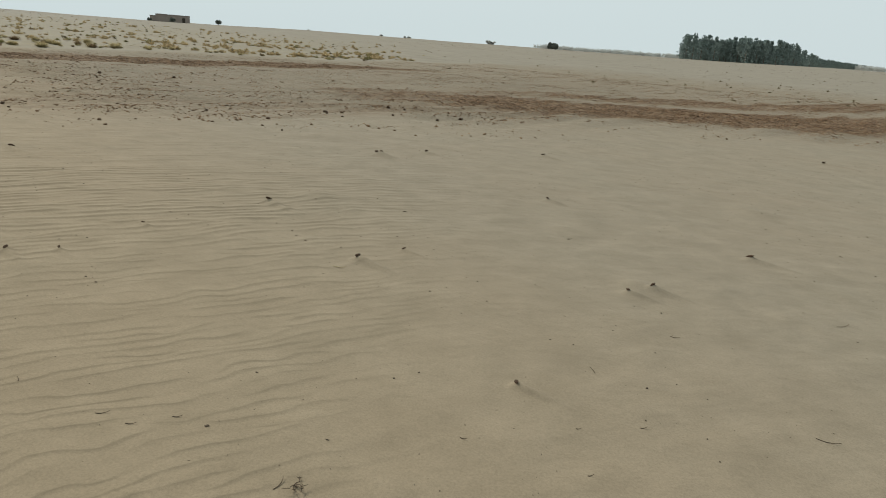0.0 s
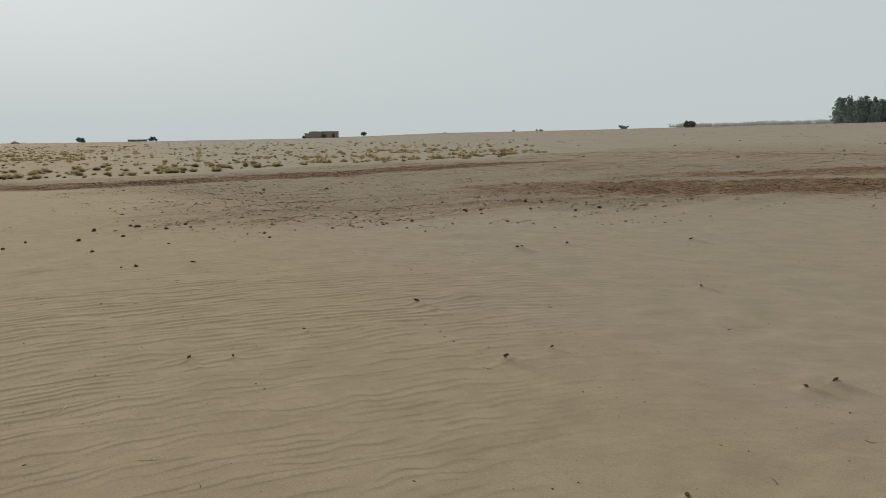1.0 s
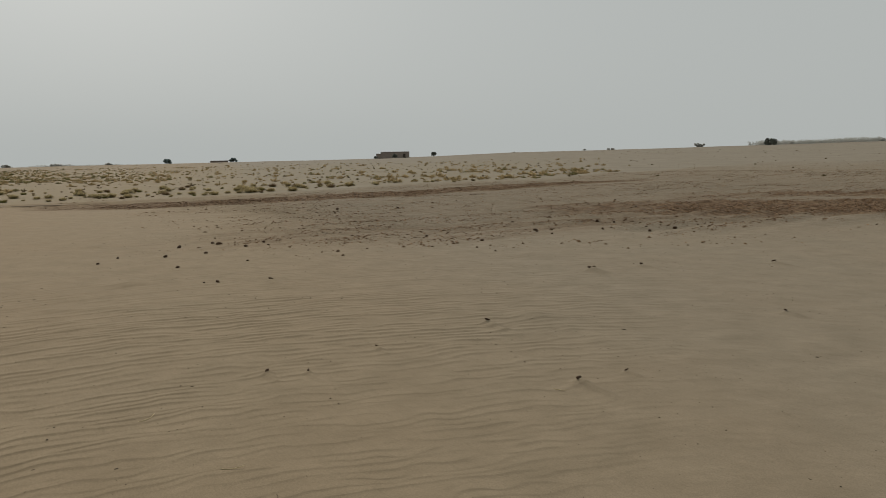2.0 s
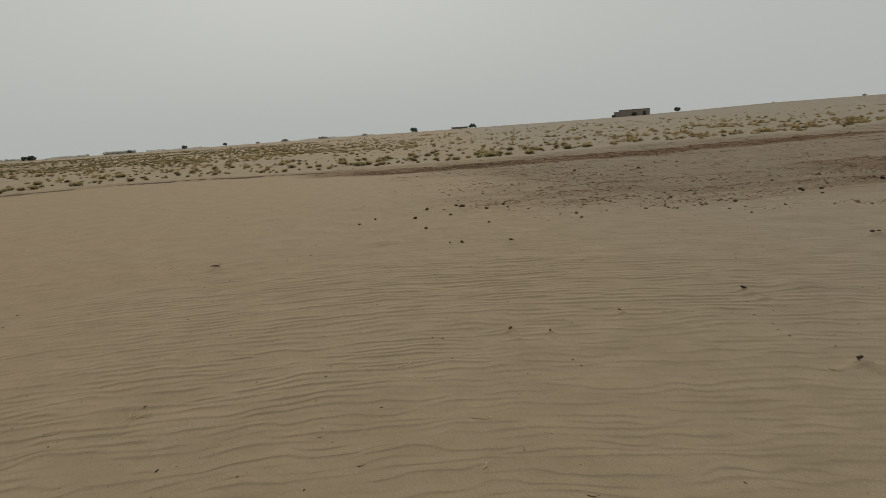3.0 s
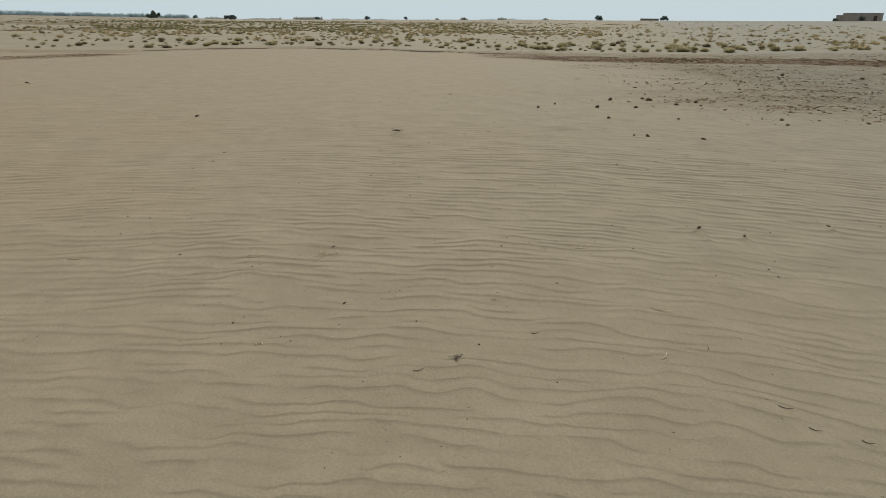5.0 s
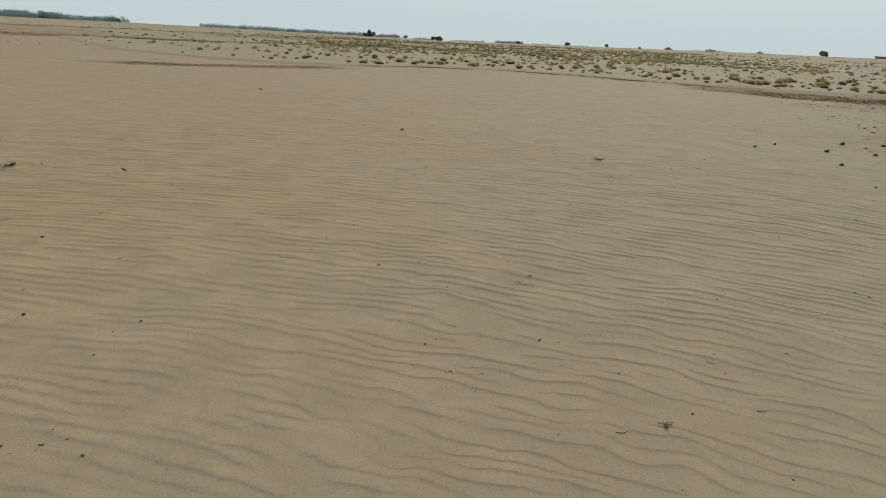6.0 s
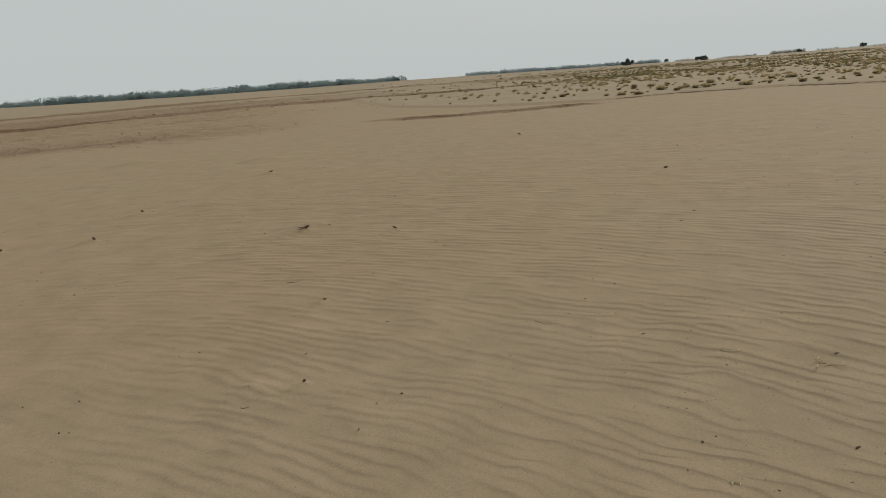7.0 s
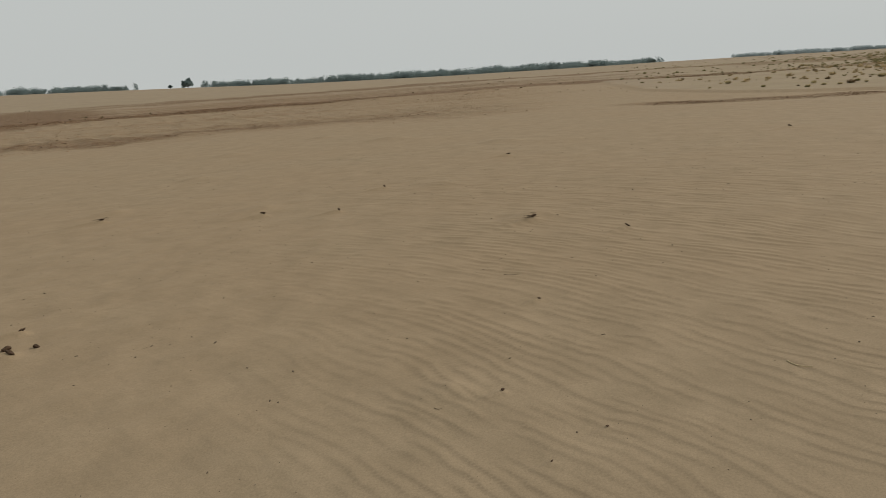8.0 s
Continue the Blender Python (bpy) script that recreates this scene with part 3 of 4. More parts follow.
# azimuth, distance, height, width, share of bare trunk, label
TREES = (
    (-7.5, 330, 3.6, 6.4, 0.10, "dark round-topped acacia alone on the sand rise"),
    (19.4, 345, 2.8, 3.0, 0.20, "small dark acacia standing beside the mud house"),
    (36.1, 395, 3.0, 5.6, 0.12, "broad dark acacia shading a low mud hut"),
    (41.1, 400, 3.2, 5.4, 0.10, "dark dome-shaped acacia on the far plain"),
    (56.7, 420, 2.3, 2.8, 0.2, "small dark tree on the far plain"),
    (59.8, 420, 2.6, 4.0, 0.15, "dark dome-shaped tree on the far plain"),
    (63.8, 430, 1.9, 4.0, 0.15, "low dark bush on the far plain"),
    (70.5, 260, 1.7, 6.0, 0.05, "wide low dark bush on the plain"),
    (73.1, 420, 2.6, 2.6, 0.15, "slim dusty tree on the plain"),
    (76.1, 250, 2.4, 5.4, 0.03, "dark dome-shaped bush standing on bare sand"),
    (94.95, 500, 3.4, 4.2, 0.1, "dark bush before the far woods"),
    (99.7, 480, 3.6, 5.6, 0.1, "dark spreading bush before the far woods"),
    (115.2, 520, 4.4, 7.0, 0.1, "dark bush before the far woods"),
    (132.5, 560, 8.4, 11.0, 0.12, "tall round grey-green tree beside the far woods"),
    (133.8, 580, 3.8, 4.0, 0.2, "small tree at a gap in the far woods"),
    (137.6, 600, 4.2, 5.0, 0.2, "small tree at a gap in the far woods"),
)
for k, (az, r, h, w, ts, lab) in enumerate(TREES):
    # trees beyond 380 m take the leaf colour with haze in it
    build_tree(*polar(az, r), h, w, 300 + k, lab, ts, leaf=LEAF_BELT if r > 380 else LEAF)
# skyline trees, pale because haze is painted into their leaf colour
HAZY_TREES = (
    (-2.4, 480, 3.2, 8.0, "dust-grey clump of trees on the skyline"),
    (4.5, 520, 1.6, 7.0, "low dust-grey thicket on the skyline"),
    (6.65, 430, 1.3, 2.6, "low bush on the far sand rise"),
    (12.5, 400, 0.9, 1.6, "tiny bush on the far sand rise"),
    (45.3, 700, 2.4, 10, "dust-grey spread of trees on the skyline"),
    (48.8, 700, 2.6, 12, "low dust-grey thicket on the skyline"),
    (51.9, 600, 2.6, 8, "dust-grey tree clump on the skyline"),
    (54.1, 560, 1.9, 4.0, "dust-grey bush on the skyline"),
)
for k, (az, r, h, w, lab) in enumerate(HAZY_TREES):
    build_tree(*polar(az, r), h, w, 340 + k, lab, 0.08, leaf=LEAF_HAZE_PALE)


def build_woods(line, count, height, depth, seed, label, conic=0.5, uneven=0.25, leaf=None, girth=1.0, per=13):
    """A stretch of planted woodland: each tree a trunk and a crown of clumped leaves."""
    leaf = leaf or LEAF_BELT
    rng = random.Random(seed)
    v, f, tv, tf = [], [], [], []
    pts = [np.array(polar(a, r)) for a, r in line]
    lens = [np.linalg.norm(b - a) for a, b in zip(pts, pts[1:])]
    total = sum(lens)
    for k in range(count):
        s = (k + rng.random()) / count * total
        m = 0
        while s > lens[m]:
            s -= lens[m]
            m += 1
        d = (pts[m + 1] - pts[m]) / lens[m]
        p = pts[m] + d * s + np.array((d[1], -d[0])) * rng.random() * depth
        far = np.linalg.norm(p)
        gz = at_ground(*p, False) - 0.3
        h = height * rng.uniform(1 - uneven, 1.0 + uneven * 0.35) * (1 + 0.9 * uneven * float(vnoise(p[0:1] / 22, p[1:2] / 22, seed)[0]))
        w = h * rng.uniform(0.30, 0.46) * girth
        limb(tv, tf, (*p, gz), (*p, gz + h * 0.5), 0.022 * h, 0.008 * h, 4)
        clumps = []
        for c in range(9):
            q = c / 8
            spread = w * (0.85 - conic * q) * 0.6
            a = rng.uniform(0, 6.3)
            clumps.append((p[0] + math.cos(a) * spread * 0.7, p[1] + math.sin(a) * spread * 0.7, gz + h * (0.04 + 0.88 * q), w * (0.54 - 0.36 * conic * q)))
        crown_faces(rng, clumps, per, 0.085 * h * girth ** 0.5 * (11 / per) ** 0.6, v, f)
    base = new("plantation")
    # outside the plantation the bark colour has haze in it too
    bark = BARK if leaf is LEAF_FAR else BARK_HAZE
    part("trunks", mesh_of("trunks", tv, tf, bark), bark, base)["kind"] = "stuff"
    part("crowns", mesh_of("crowns", v, f, leaf), leaf, base)["kind"] = "stuff"
    return tagged(base, label, "woodland", kind="stuff")


build_woods(((-17.0, 340), (-18.0, 385), (-21.2, 560), (-24.6, 1000), (-28.6, 1700)), 700, 11.6, 50, 71, "dense dark green plantation of tall trees on the plain", 0.80, 0.05, LEAF_FAR, 0.9, 24)
build_woods(((-17.3, 345), (-18.2, 390), (-21.2, 570)), 260, 10.6, 40, 83, "dark green front rows of the tall plantation", 0.78, 0.05, LEAF_FAR, 1.0, 26)
build_woods(((-17.3, 1100), (-12, 1150), (-6, 1250)), 260, 6.0, 40, 77, "haze-grey distant belt of trees on the skyline", 0.2, 0.2, LEAF_HAZE_PALE, 2.0, 9)
build_woods(((-29.8, 1500), (-36, 1300), (-46, 1200)), 260, 7.5, 40, 78, "haze-grey distant belt of trees beyond the plantation", 0.2, 0.2, LEAF_HAZE_PALE, 2.0, 9)
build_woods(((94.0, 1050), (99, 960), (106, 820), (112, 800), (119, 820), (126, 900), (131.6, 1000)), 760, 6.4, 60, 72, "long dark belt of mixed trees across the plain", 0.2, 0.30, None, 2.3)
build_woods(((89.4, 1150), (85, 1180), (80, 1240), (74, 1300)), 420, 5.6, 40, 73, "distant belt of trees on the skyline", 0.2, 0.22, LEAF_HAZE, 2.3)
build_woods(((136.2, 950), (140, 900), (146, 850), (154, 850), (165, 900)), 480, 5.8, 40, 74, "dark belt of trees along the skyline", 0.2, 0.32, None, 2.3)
build_woods(((72.4, 1500), (70.9, 1500)), 50, 4.4, 20, 75, "haze-grey copse on the skyline", 0.2, 0.3, LEAF_HAZE_PALE, 2.0, 9)
build_woods(((69.4, 1500), (66.6, 1500)), 60, 3.8, 20, 79, "haze-grey copse along the skyline", 0.2, 0.3, LEAF_HAZE_PALE, 2.0, 9)
build_woods(((65.6, 1500), (63.4, 1500)), 80, 5.6, 20, 80, "haze-grey dense copse on the skyline", 0.1, 0.1, LEAF_HAZE_PALE, 2.2, 9)
build_woods(((62.6, 1500), (58.0, 1500)), 60, 3.2, 20, 81, "thin haze-grey copse on the skyline", 0.2, 0.4, LEAF_HAZE_PALE, 2.0, 9)
build_woods(((50.5, 1300), (44.5, 1300)), 90, 3.0, 20, 82, "low haze-grey belt of scrub on the skyline", 0.2, 0.4, LEAF_HAZE_PALE, 2.0, 9)

# ---- mud house on the rise ----


def build_house():
    az, r = 22.7, 335.0
    x, y = polar(az, r)
    house = new("mud_house")
    house.matrix_world = pose(x, y, at_ground(x, y) - 0.15, 0, 0, az - 7)
    W, D, Hh = 13.6, 6.0, 3.0
    bm = bmesh.new()
    x0, x1, t = -W / 2, W / 2, 0.35
    doorx = W / 2 - 1.9
    # front wall with a doorway, then the other three
    box(bm, x0, doorx - 0.7, -D / 2, -D / 2 + t, 0, Hh)
    box(bm, doorx - 0.7, doorx + 0.6, -D / 2, -D / 2 + t, 2.2, Hh)
    box(bm, doorx + 0.6, x1, -D / 2, -D / 2 + t, 0, Hh)
    box(bm, x0, x1, D / 2 - t, D / 2, 0, Hh)
    box(bm, x0, x0 + t, -D / 2 + t, D / 2 - t, 0, Hh)
    box(bm, x1 - t, x1, -D / 2 + t, D / 2 - t, 0, Hh)
    part("wall", bm, MUD_WALL, house)
    bm = bmesh.new()
    box(bm, x0 - 0.12, x1 + 0.12, -D / 2 - 0.14, D / 2 + 0.12, Hh, Hh + 0.2)
    roof = part("roof", bm, ROOF, house, "flat mud roof with a thin overhang")
    bm = bmesh.new()
    for a, b in ((x0, x0 + 4.2), (x0 + 5.0, x1)):
        box(bm, a, b, D / 2 - 0.2, D / 2 + 0.1, Hh + 0.2, Hh + 0.36)
    part("parapet", bm, MUD_WALL, roof)
    bm = bmesh.new()
    box(bm, doorx - 0.68, doorx + 0.58, -D / 2 + 0.2, -D / 2 + 0.27, 0.0, 2.18)
    part("door", bm, DARK_WOOD, house, "dark wooden door")
    bm = bmesh.new()
    box(bm, x0 - 2.4, x0 - 0.002, -D / 2 + 0.6, D / 2 - 0.6, 0, 2.25)
    part("lean_to", bm, MUD_WALL, house, "lower mud-walled lean-to")
    bm = bmesh.new()
    box(bm, x0 - 2.6, x0 - 0.004, -D / 2 + 0.4, D / 2 - 0.4, 2.25, 2.42)
    part("lean_to_roof", bm, ROOF, house)
    tagged(house, "low flat-roofed mud-brick house alone on the rise", "house")
    build_tree(*polar(22.75, 326), 2.6, 3.0, 411, "dark bush growing against the mud house wall", 0.1)
    build_tree(*polar(24.35, 330), 1.8, 2.4, 412, "small dark bush at the corner of the mud house", 0.1)


build_house()


def build_hut():
    x, y = polar(37.0, 400)
    hut = new("mud_hut")
    hut.matrix_world = pose(x, y, at_ground(x, y) - 0.15, 0, 0, 37)
    bm = bmesh.new()
    box(bm, -6.0, 3.6, -2.2, 2.2, 0, 1.0)
    part("wall", bm, MUD_WALL, hut)
    bm = bmesh.new()
    box(bm, -6.3, 3.9, -2.5, 2.5, 1.0, 1.25)
    part("roof", bm, ROOF, hut)
    tagged(hut, "long low dark mud hut under a tree", "hut")


build_hut()

# ---- tufts of grass on the grazed field ----


def tuft_mesh(seed, size, blades, material, width=0.016, bent=True):
    """A rounded tussock: blades fan out of one root and droop at the rim."""
    rng = random.Random(seed)
    v, f = [], []
    for _ in range(blades):
        a, lean = rng.uniform(0, 2 * math.pi), math.acos(rng.uniform(0.30, 1.0))
        ln = size * rng.uniform(0.46, 0.58) * (0.78 + 0.22 * math.cos(lean))
        root = np.array((math.cos(a) * 0.12 * size * rng.random(), math.sin(a) * 0.12 * size * rng.random(), -0.02))
        out = np.array((math.cos(a) * math.sin(lean), math.sin(a) * math.sin(lean), math.cos(lean)))
        tip = root + out * ln - np.array((0, 0, 0.10 * ln * math.sin(lean)))
        mid = root + out * ln * 0.55 + np.array((0, 0, 0.07 * ln))
        b = a + rng.uniform(-0.9, 0.9)
        side = np.array((-math.sin(b), math.cos(b), 0)) * width * size * rng.uniform(0.7, 1.6)
        n = len(v)
        if bent:
            v += [root - side * 0.6, root + side * 0.6, mid + side, mid - side, tip]
            f += [(n, n + 1, n + 2, n + 3), (n + 3, n + 2, n + 4)]
        else:
            v += [root, mid + side, tip, mid - side]
            f.append((n, n + 1, n + 2, n + 3))
    return mesh_of("tuft", v, f, material)


def build_tufts():
    rng = random.Random(5)
    kinds = []
    for k in range(4):
        kinds.append((tuft_mesh(20 + k, 0.62, 360, DRY_GRASS, 0.010), "dry straw-coloured grass tuft rooted in the sand"))
    for k in range(3):
        kinds.append((tuft_mesh(40 + k, 0.62, 360, GREEN_GRASS, 0.010), "dull olive-green grass tuft rooted in the sand"))
    for k in range(2):
        kinds.append((tuft_mesh(50 + k, 0.5, 300, BROWN_GRASS, 0.010), "dead brown grass tuft rooted in the sand"))
    spots = []
    for _ in range(110000):
        az = rng.uniform(2, 103)
        r = math.sqrt(rng.uniform(28 ** 2, 165 ** 2))
        x, y = polar(az, r)
        spots.append((x, y, r, az, rng.random(), rng.random(), rng.random()))
    arr = np.array(spots)
    dist, share, side = to_line(arr[:, 0], arr[:, 1], BANK)
    patch = 0.5 + 0.5 * vnoise(arr[:, 0] * 0.09, arr[:, 1] * 0.09, 61) + 0.35 * vnoise(arr[:, 0] * 0.3, arr[:, 1] * 0.3, 62)
    r, az = arr[:, 2], arr[:, 3]
    dens = 0.30 * (1 + 0.5 * smooth(80, 105, r) * smooth(45, 62, az)) * (1 - 0.85 * smooth(9, 26, dist) * smooth(50, 32, az)) * (1 - 0.55 * smooth(88, 120, r)) * np.clip(patch, 0.03, 1.2) * smooth(0.3, 2.5, dist)
    dens = dens * (1 + 2.2 * smooth(9, 3, dist) * smooth(48, 36, az)) * smooth(2, 12, az) * smooth(102, 92, az) * (0.5 + 0.5 * smooth(20, 60, az))
    dens = dens * (1 - 0.92 * smooth(74, 88, az) * smooth(41, 55, r))
    keep = (side > 0) & (arr[:, 4] < dens)
    arr = arr[keep]
    arr = arr[np.argsort(arr[:, 2])]
    near, rest = arr[:300], arr[300:]
    for x, y, r, az, _, q, s in near:
        green = q < 0.10 + 0.4 * smooth(40, 75, az) * smooth(40, 60, r)
        me, lab = kinds[4 + int(s * 2.99)] if green else kinds[7 + int(s * 1.99)] if (q * 13.7) % 1.0 < 0.22 else kinds[int(s * 3.99)]
        size = 0.34 + (0.75 + 0.25 * smooth(46, 30, az)) * ((q * 7.3) % 1.0) ** 2.4
        ob = new("grass_tuft", me)
        ob.matrix_world = Matrix.LocRotScale((x, y, at_ground(x, y)), Euler((0, 0, s * 40)), (size * 1.2, size * 1.2, size * 0.8))
        tagged(ob, lab, "grass tuft", "grass tufts of the grazed field")
    bases = [tuft_mesh(60 + k, 0.62, 34, FAR_GRASS, 0.042, False) for k in range(5)] + [tuft_mesh(70 + k, 0.62, 12, FAR_GRASS, 0.09, False) for k in range(5)]
    forms = []
    for me in bases:
        c = np.empty(len(me.vertices) * 3)
        me.vertices.foreach_get("co", c)
        forms.append((c.reshape(-1, 3), [tuple(p.vertices) for p in me.polygons]))
        bpy.data.meshes.remove(me)
    zs = ground_z(rest[:, 0], rest[:, 1], False)
    v, f, ov, of = [], [], [], []
    for (x, y, r, az, _, q, s), z in zip(rest, zs):
        c, fs = forms[int(s * 4.99)]
        size = 0.42 + 0.75 * ((q * 7.3) % 1.0) ** 2.4
        t = s * 40
        size *= 1.0 + 0.35 * float(smooth(40, 25, az))
        olive = 0.12 + 0.75 * smooth(25, 75, az) * smooth(45, 85, r)
        tv, tf = (ov, of) if q < olive else (v, f)
        n = len(tv)
        rot = np.array(((math.cos(t), -math.sin(t), 0), (math.sin(t), math.cos(t), 0), (0, 0, 0.72))) * size * 1.1
        tv.extend(c @ rot.T + (x, y, z))
        tf += [tuple(n + i for i in face) for face in fs]
    tagged(new("olive_grass", mesh_of("olive_grass", ov, of, FAR_OLIVE)), "scattered olive-green grass tufts over the grazed field", "grass", kind="stuff")
    ob = new("field_grass", mesh_of("field_grass", v, f, FAR_GRASS))
    tagged(ob, "scattered dry olive grass tufts over the grazed field", "grass", kind="stuff")
    # thin scrub dotted over the far slopes
    nrs = np.random.RandomState(12)
    az, r = nrs.uniform(-46, 156, 14000), 42 + 300 * nrs.uniform(0, 1, 14000) ** 0.9
    x, y = -np.sin(np.radians(az)) * r, np.cos(np.radians(az)) * r
    keep = nrs.uniform(0, 1, 14000) < np.clip(0.55 + 0.8 * vnoise(x * 0.03, y * 0.03, 66), 0.08, 1) * np.maximum(smooth(112, 85, az), 0.05 + 0.9 * np.clip(damp_of(x, y), 0, 1))
    x, y = x[keep], y[keep]
    z = ground_z(x, y, False)
    v, f = [], []
    for k in range(len(x)):
        c, fs = forms[5 + k % 5]
        t, size = nrs.uniform(0, 6.3), 0.22 + 0.7 * nrs.uniform() ** 5
        n = len(v)
        rot = np.array(((math.cos(t), -math.sin(t), 0), (math.sin(t), math.cos(t), 0), (0, 0, 0.8))) * size
        v.extend(c @ rot.T + (x[k], y[k], z[k]))
        f += [tuple(n + i for i in face) for face in fs]
    tagged(new("desert_scrub", mesh_of("desert_scrub", v, f, SCRUB)), "thin brown scrub dotted over far sand slopes", "scrub", kind="stuff")


build_tufts()

# ---- clods and litter ----


def lump_mesh(name, seed, material, rough=0.35, level=2):
    bm = bmesh.new()
    bmesh.ops.create_icosphere(bm, subdivisions=level, radius=1.0)
    off = Vector((seed * 3.7, seed * 1.3, seed * 0.7))
    for v in bm.verts:
        n = noise.noise(v.co * 0.9 + off) * 0.9 + noise.noise(v.co * 2.3 + off) * 0.45
        v.co *= 1 + rough * n
    me = bpy.data.meshes.new(name)
    bm.to_mesh(me)
    bm.free()
    me.materials.append(material)
    return me


def crumb_mesh(name, seed, material):
    """A far clod: eight uneven facets."""
    rng = random.Random(seed)
    v = [np.array(p) * rng.uniform(0.6, 1.35) for p in ((1, 0, 0), (0, 1, 0), (-1, 0, 0), (0, -1, 0), (0, 0, 1), (0, 0, -1))]
    f = [(k, (k + 1) % 4, 4) for k in range(4)] + [((k + 1) % 4, k, 5) for k in range(4)]
    return mesh_of(name, v, f, material)


# Larger clods along the edge of the trodden ground: x, y, half width.
LOOSE = ((-8.47, 9.39, 0.060), (-7.42, 8.47, 0.044), (-5.95, 7.54, 0.042), (-6.10, 7.44, 0.025), (-9.12, 10.51, 0.066), (-8.07, 9.99, 0.050), (-8.70, 11.20, 0.075), (-8.95, 11.32, 0.060),
         (-7.87, 10.93, 0.052), (-7.91, 11.60, 0.054), (-7.56, 11.24, 0.041), (-10.45, 19.71, 0.086), (-8.48, 20.21, 0.075), (-4.99, 13.40, 0.043), (-3.57, 12.80, 0.063), (-3.65, 15.93, 0.056),
         (-2.76, 14.45, 0.051), (-2.38, 14.19, 0.043), (-1.68, 16.82, 0.065), (-1.28, 16.92, 0.058), (-0.39, 15.34, 0.079), (0.15, 16.10, 0.080), (-6.74, 9.37, 0.035), (-2.93, 11.35, 0.030),
         (-2.85, 14.75, 0.080), (-1.39, 15.11, 0.052), (-2.51, 14.87, 0.065), (-9.19, 9.04, 0.044), (-9.02, 8.44, 0.043), (-4.02, -4.52, 0.042), (-4.12, -4.36, 0.032), (-3.86, -4.6, 0.03))


def build_clods():
    rng = random.Random(8)
    forms = [lump_mesh("clod", k + 1, CLOD_ONE, 0.62) for k in range(7)]
    for k, (x, y, s) in enumerate(BURIED):
        ob = new("clod", forms[k % 7])
        s *= 0.25
        ob.matrix_world = Matrix.LocRotScale((x - WIND[0] * s * 0.5, y - WIND[1] * s * 0.5, at_ground(x, y) + s * 0.1), Euler((rng.uniform(-0.4, 0.4), rng.uniform(-0.4, 0.4), rng.uniform(0, 6))), (s * 1.7, s * 0.9, s * 0.55))
        tagged(ob, "dark clay clod half buried in drifted sand", "clod", "clods on the rippled sand")
    for k, (x, y, s) in enumerate(LOOSE):
        ob = new("clod", forms[(k * 3 + 1) % 7])
        ob.matrix_world = Matrix.LocRotScale((x, y, at_ground(x, y) + s * 0.18), Euler((rng.uniform(-0.4, 0.4), rng.uniform(-0.4, 0.4), rng.uniform(0, 6))), (s * 0.75, s * 0.55, s * 0.46))
        tagged(ob, "dark clay clod lying loose on trodden sand", "clod", "loose clods before the turned soil")
    # countless clods of the turned soil, thickest along the furrows
    data, crumbs = [], []
    for k in range(12):
        me = lump_mesh("lump", 20 + k, CLOD, 0.75, 1) if k < 6 else crumb_mesh("crumb", 20 + k, CLOD)
        c = np.empty(len(me.vertices) * 3)
        me.vertices.foreach_get("co", c)
        (data if k < 6 else crumbs).append((c.reshape(-1, 3), [tuple(p.vertices) for p in me.polygons]))
        bpy.data.meshes.remove(me)
    nrs = np.random.RandomState(4)
    n = 1250000
    az = nrs.uniform(-44, 152, n)
    r = 9 + 57 * nrs.uniform(0, 1, n) ** 1.25
    x, y = -np.sin(np.radians(az)) * r, np.cos(np.radians(az)) * r
    d = damp_of(x, y)
    west = az > 90
    ca, sa2 = np.where(west, -0.47, 0.64), np.where(west, 0.88, 0.77)
    lengthwise, crosswise = x * ca + y * sa2, x * sa2 - y * ca
    patch = np.clip(0.45 + 0.8 * vnoise(lengthwise * 0.28, crosswise * 0.9, 63) + 0.7 * vnoise(x * 1.1, y * 1.1, 65), 0, 1.5)
    ridge = furrow_of(x, y)
    patch = patch * (0.22 + 1.5 * smooth(0.25, 0.95, ridge))
    front, _, fside = to_line(x, y, CLOD_EDGE)
    band = smooth(3.4, 0.6, np.abs(front * -fside - 1.8)) * smooth(50, 44, az)
    chance = (0.24 + 0.10 * band) * np.maximum(tilled_of(x, y), 0.5 * band) * patch * np.where(west, 0.25, 1.0) + 0.8 * smooth(0.12, 0.8, d) * (0.35 + patch)
    keep = nrs.uniform(0, 1, n) < chance
    x, y, r, d = x[keep], y[keep], r[keep], d[keep]
    z = ground_z(x, y)
    vs, fs, m = [], [], 0
    s = 0.0050 + 0.026 * nrs.uniform(0, 1, len(x)) ** 6 + 0.00028 * r + 0.022 * smooth(0.3, 0.9, d) * nrs.uniform(0, 1, len(x)) ** 3
    t = nrs.uniform(0, 6.3, len(x))
    near = r < 13.5
    for k in range(12):
        c, faces = data[k] if k < 6 else crumbs[k - 6]
        pick = np.flatnonzero(near if k < 6 else ~near)[k % 6::6]
        co, si, sk = np.cos(t[pick])[:, None], np.sin(t[pick])[:, None], s[pick][:, None]
        px = x[pick][:, None] + sk * (co * 1.4 * c[:, 0] - si * c[:, 1])
        py = y[pick][:, None] + sk * (si * 1.4 * c[:, 0] + co * c[:, 1])
        pz = z[pick][:, None] + sk * (0.75 * c[:, 2] + 0.25)
        vs.append(np.stack([px, py, pz], -1).reshape(-1, 3))
        fs.append((np.array(faces)[None] + m + (np.arange(len(pick)) * len(c))[:, None, None]).reshape(-1, 3))
        m += len(pick) * len(c)
    v, f = np.concatenate(vs), np.concatenate(fs).tolist()
    tagged(new("soil_clods", mesh_of("soil_clods", v, f, CLOD)), "countless brown clay clods strewn over turned soil", "clods", kind="stuff")
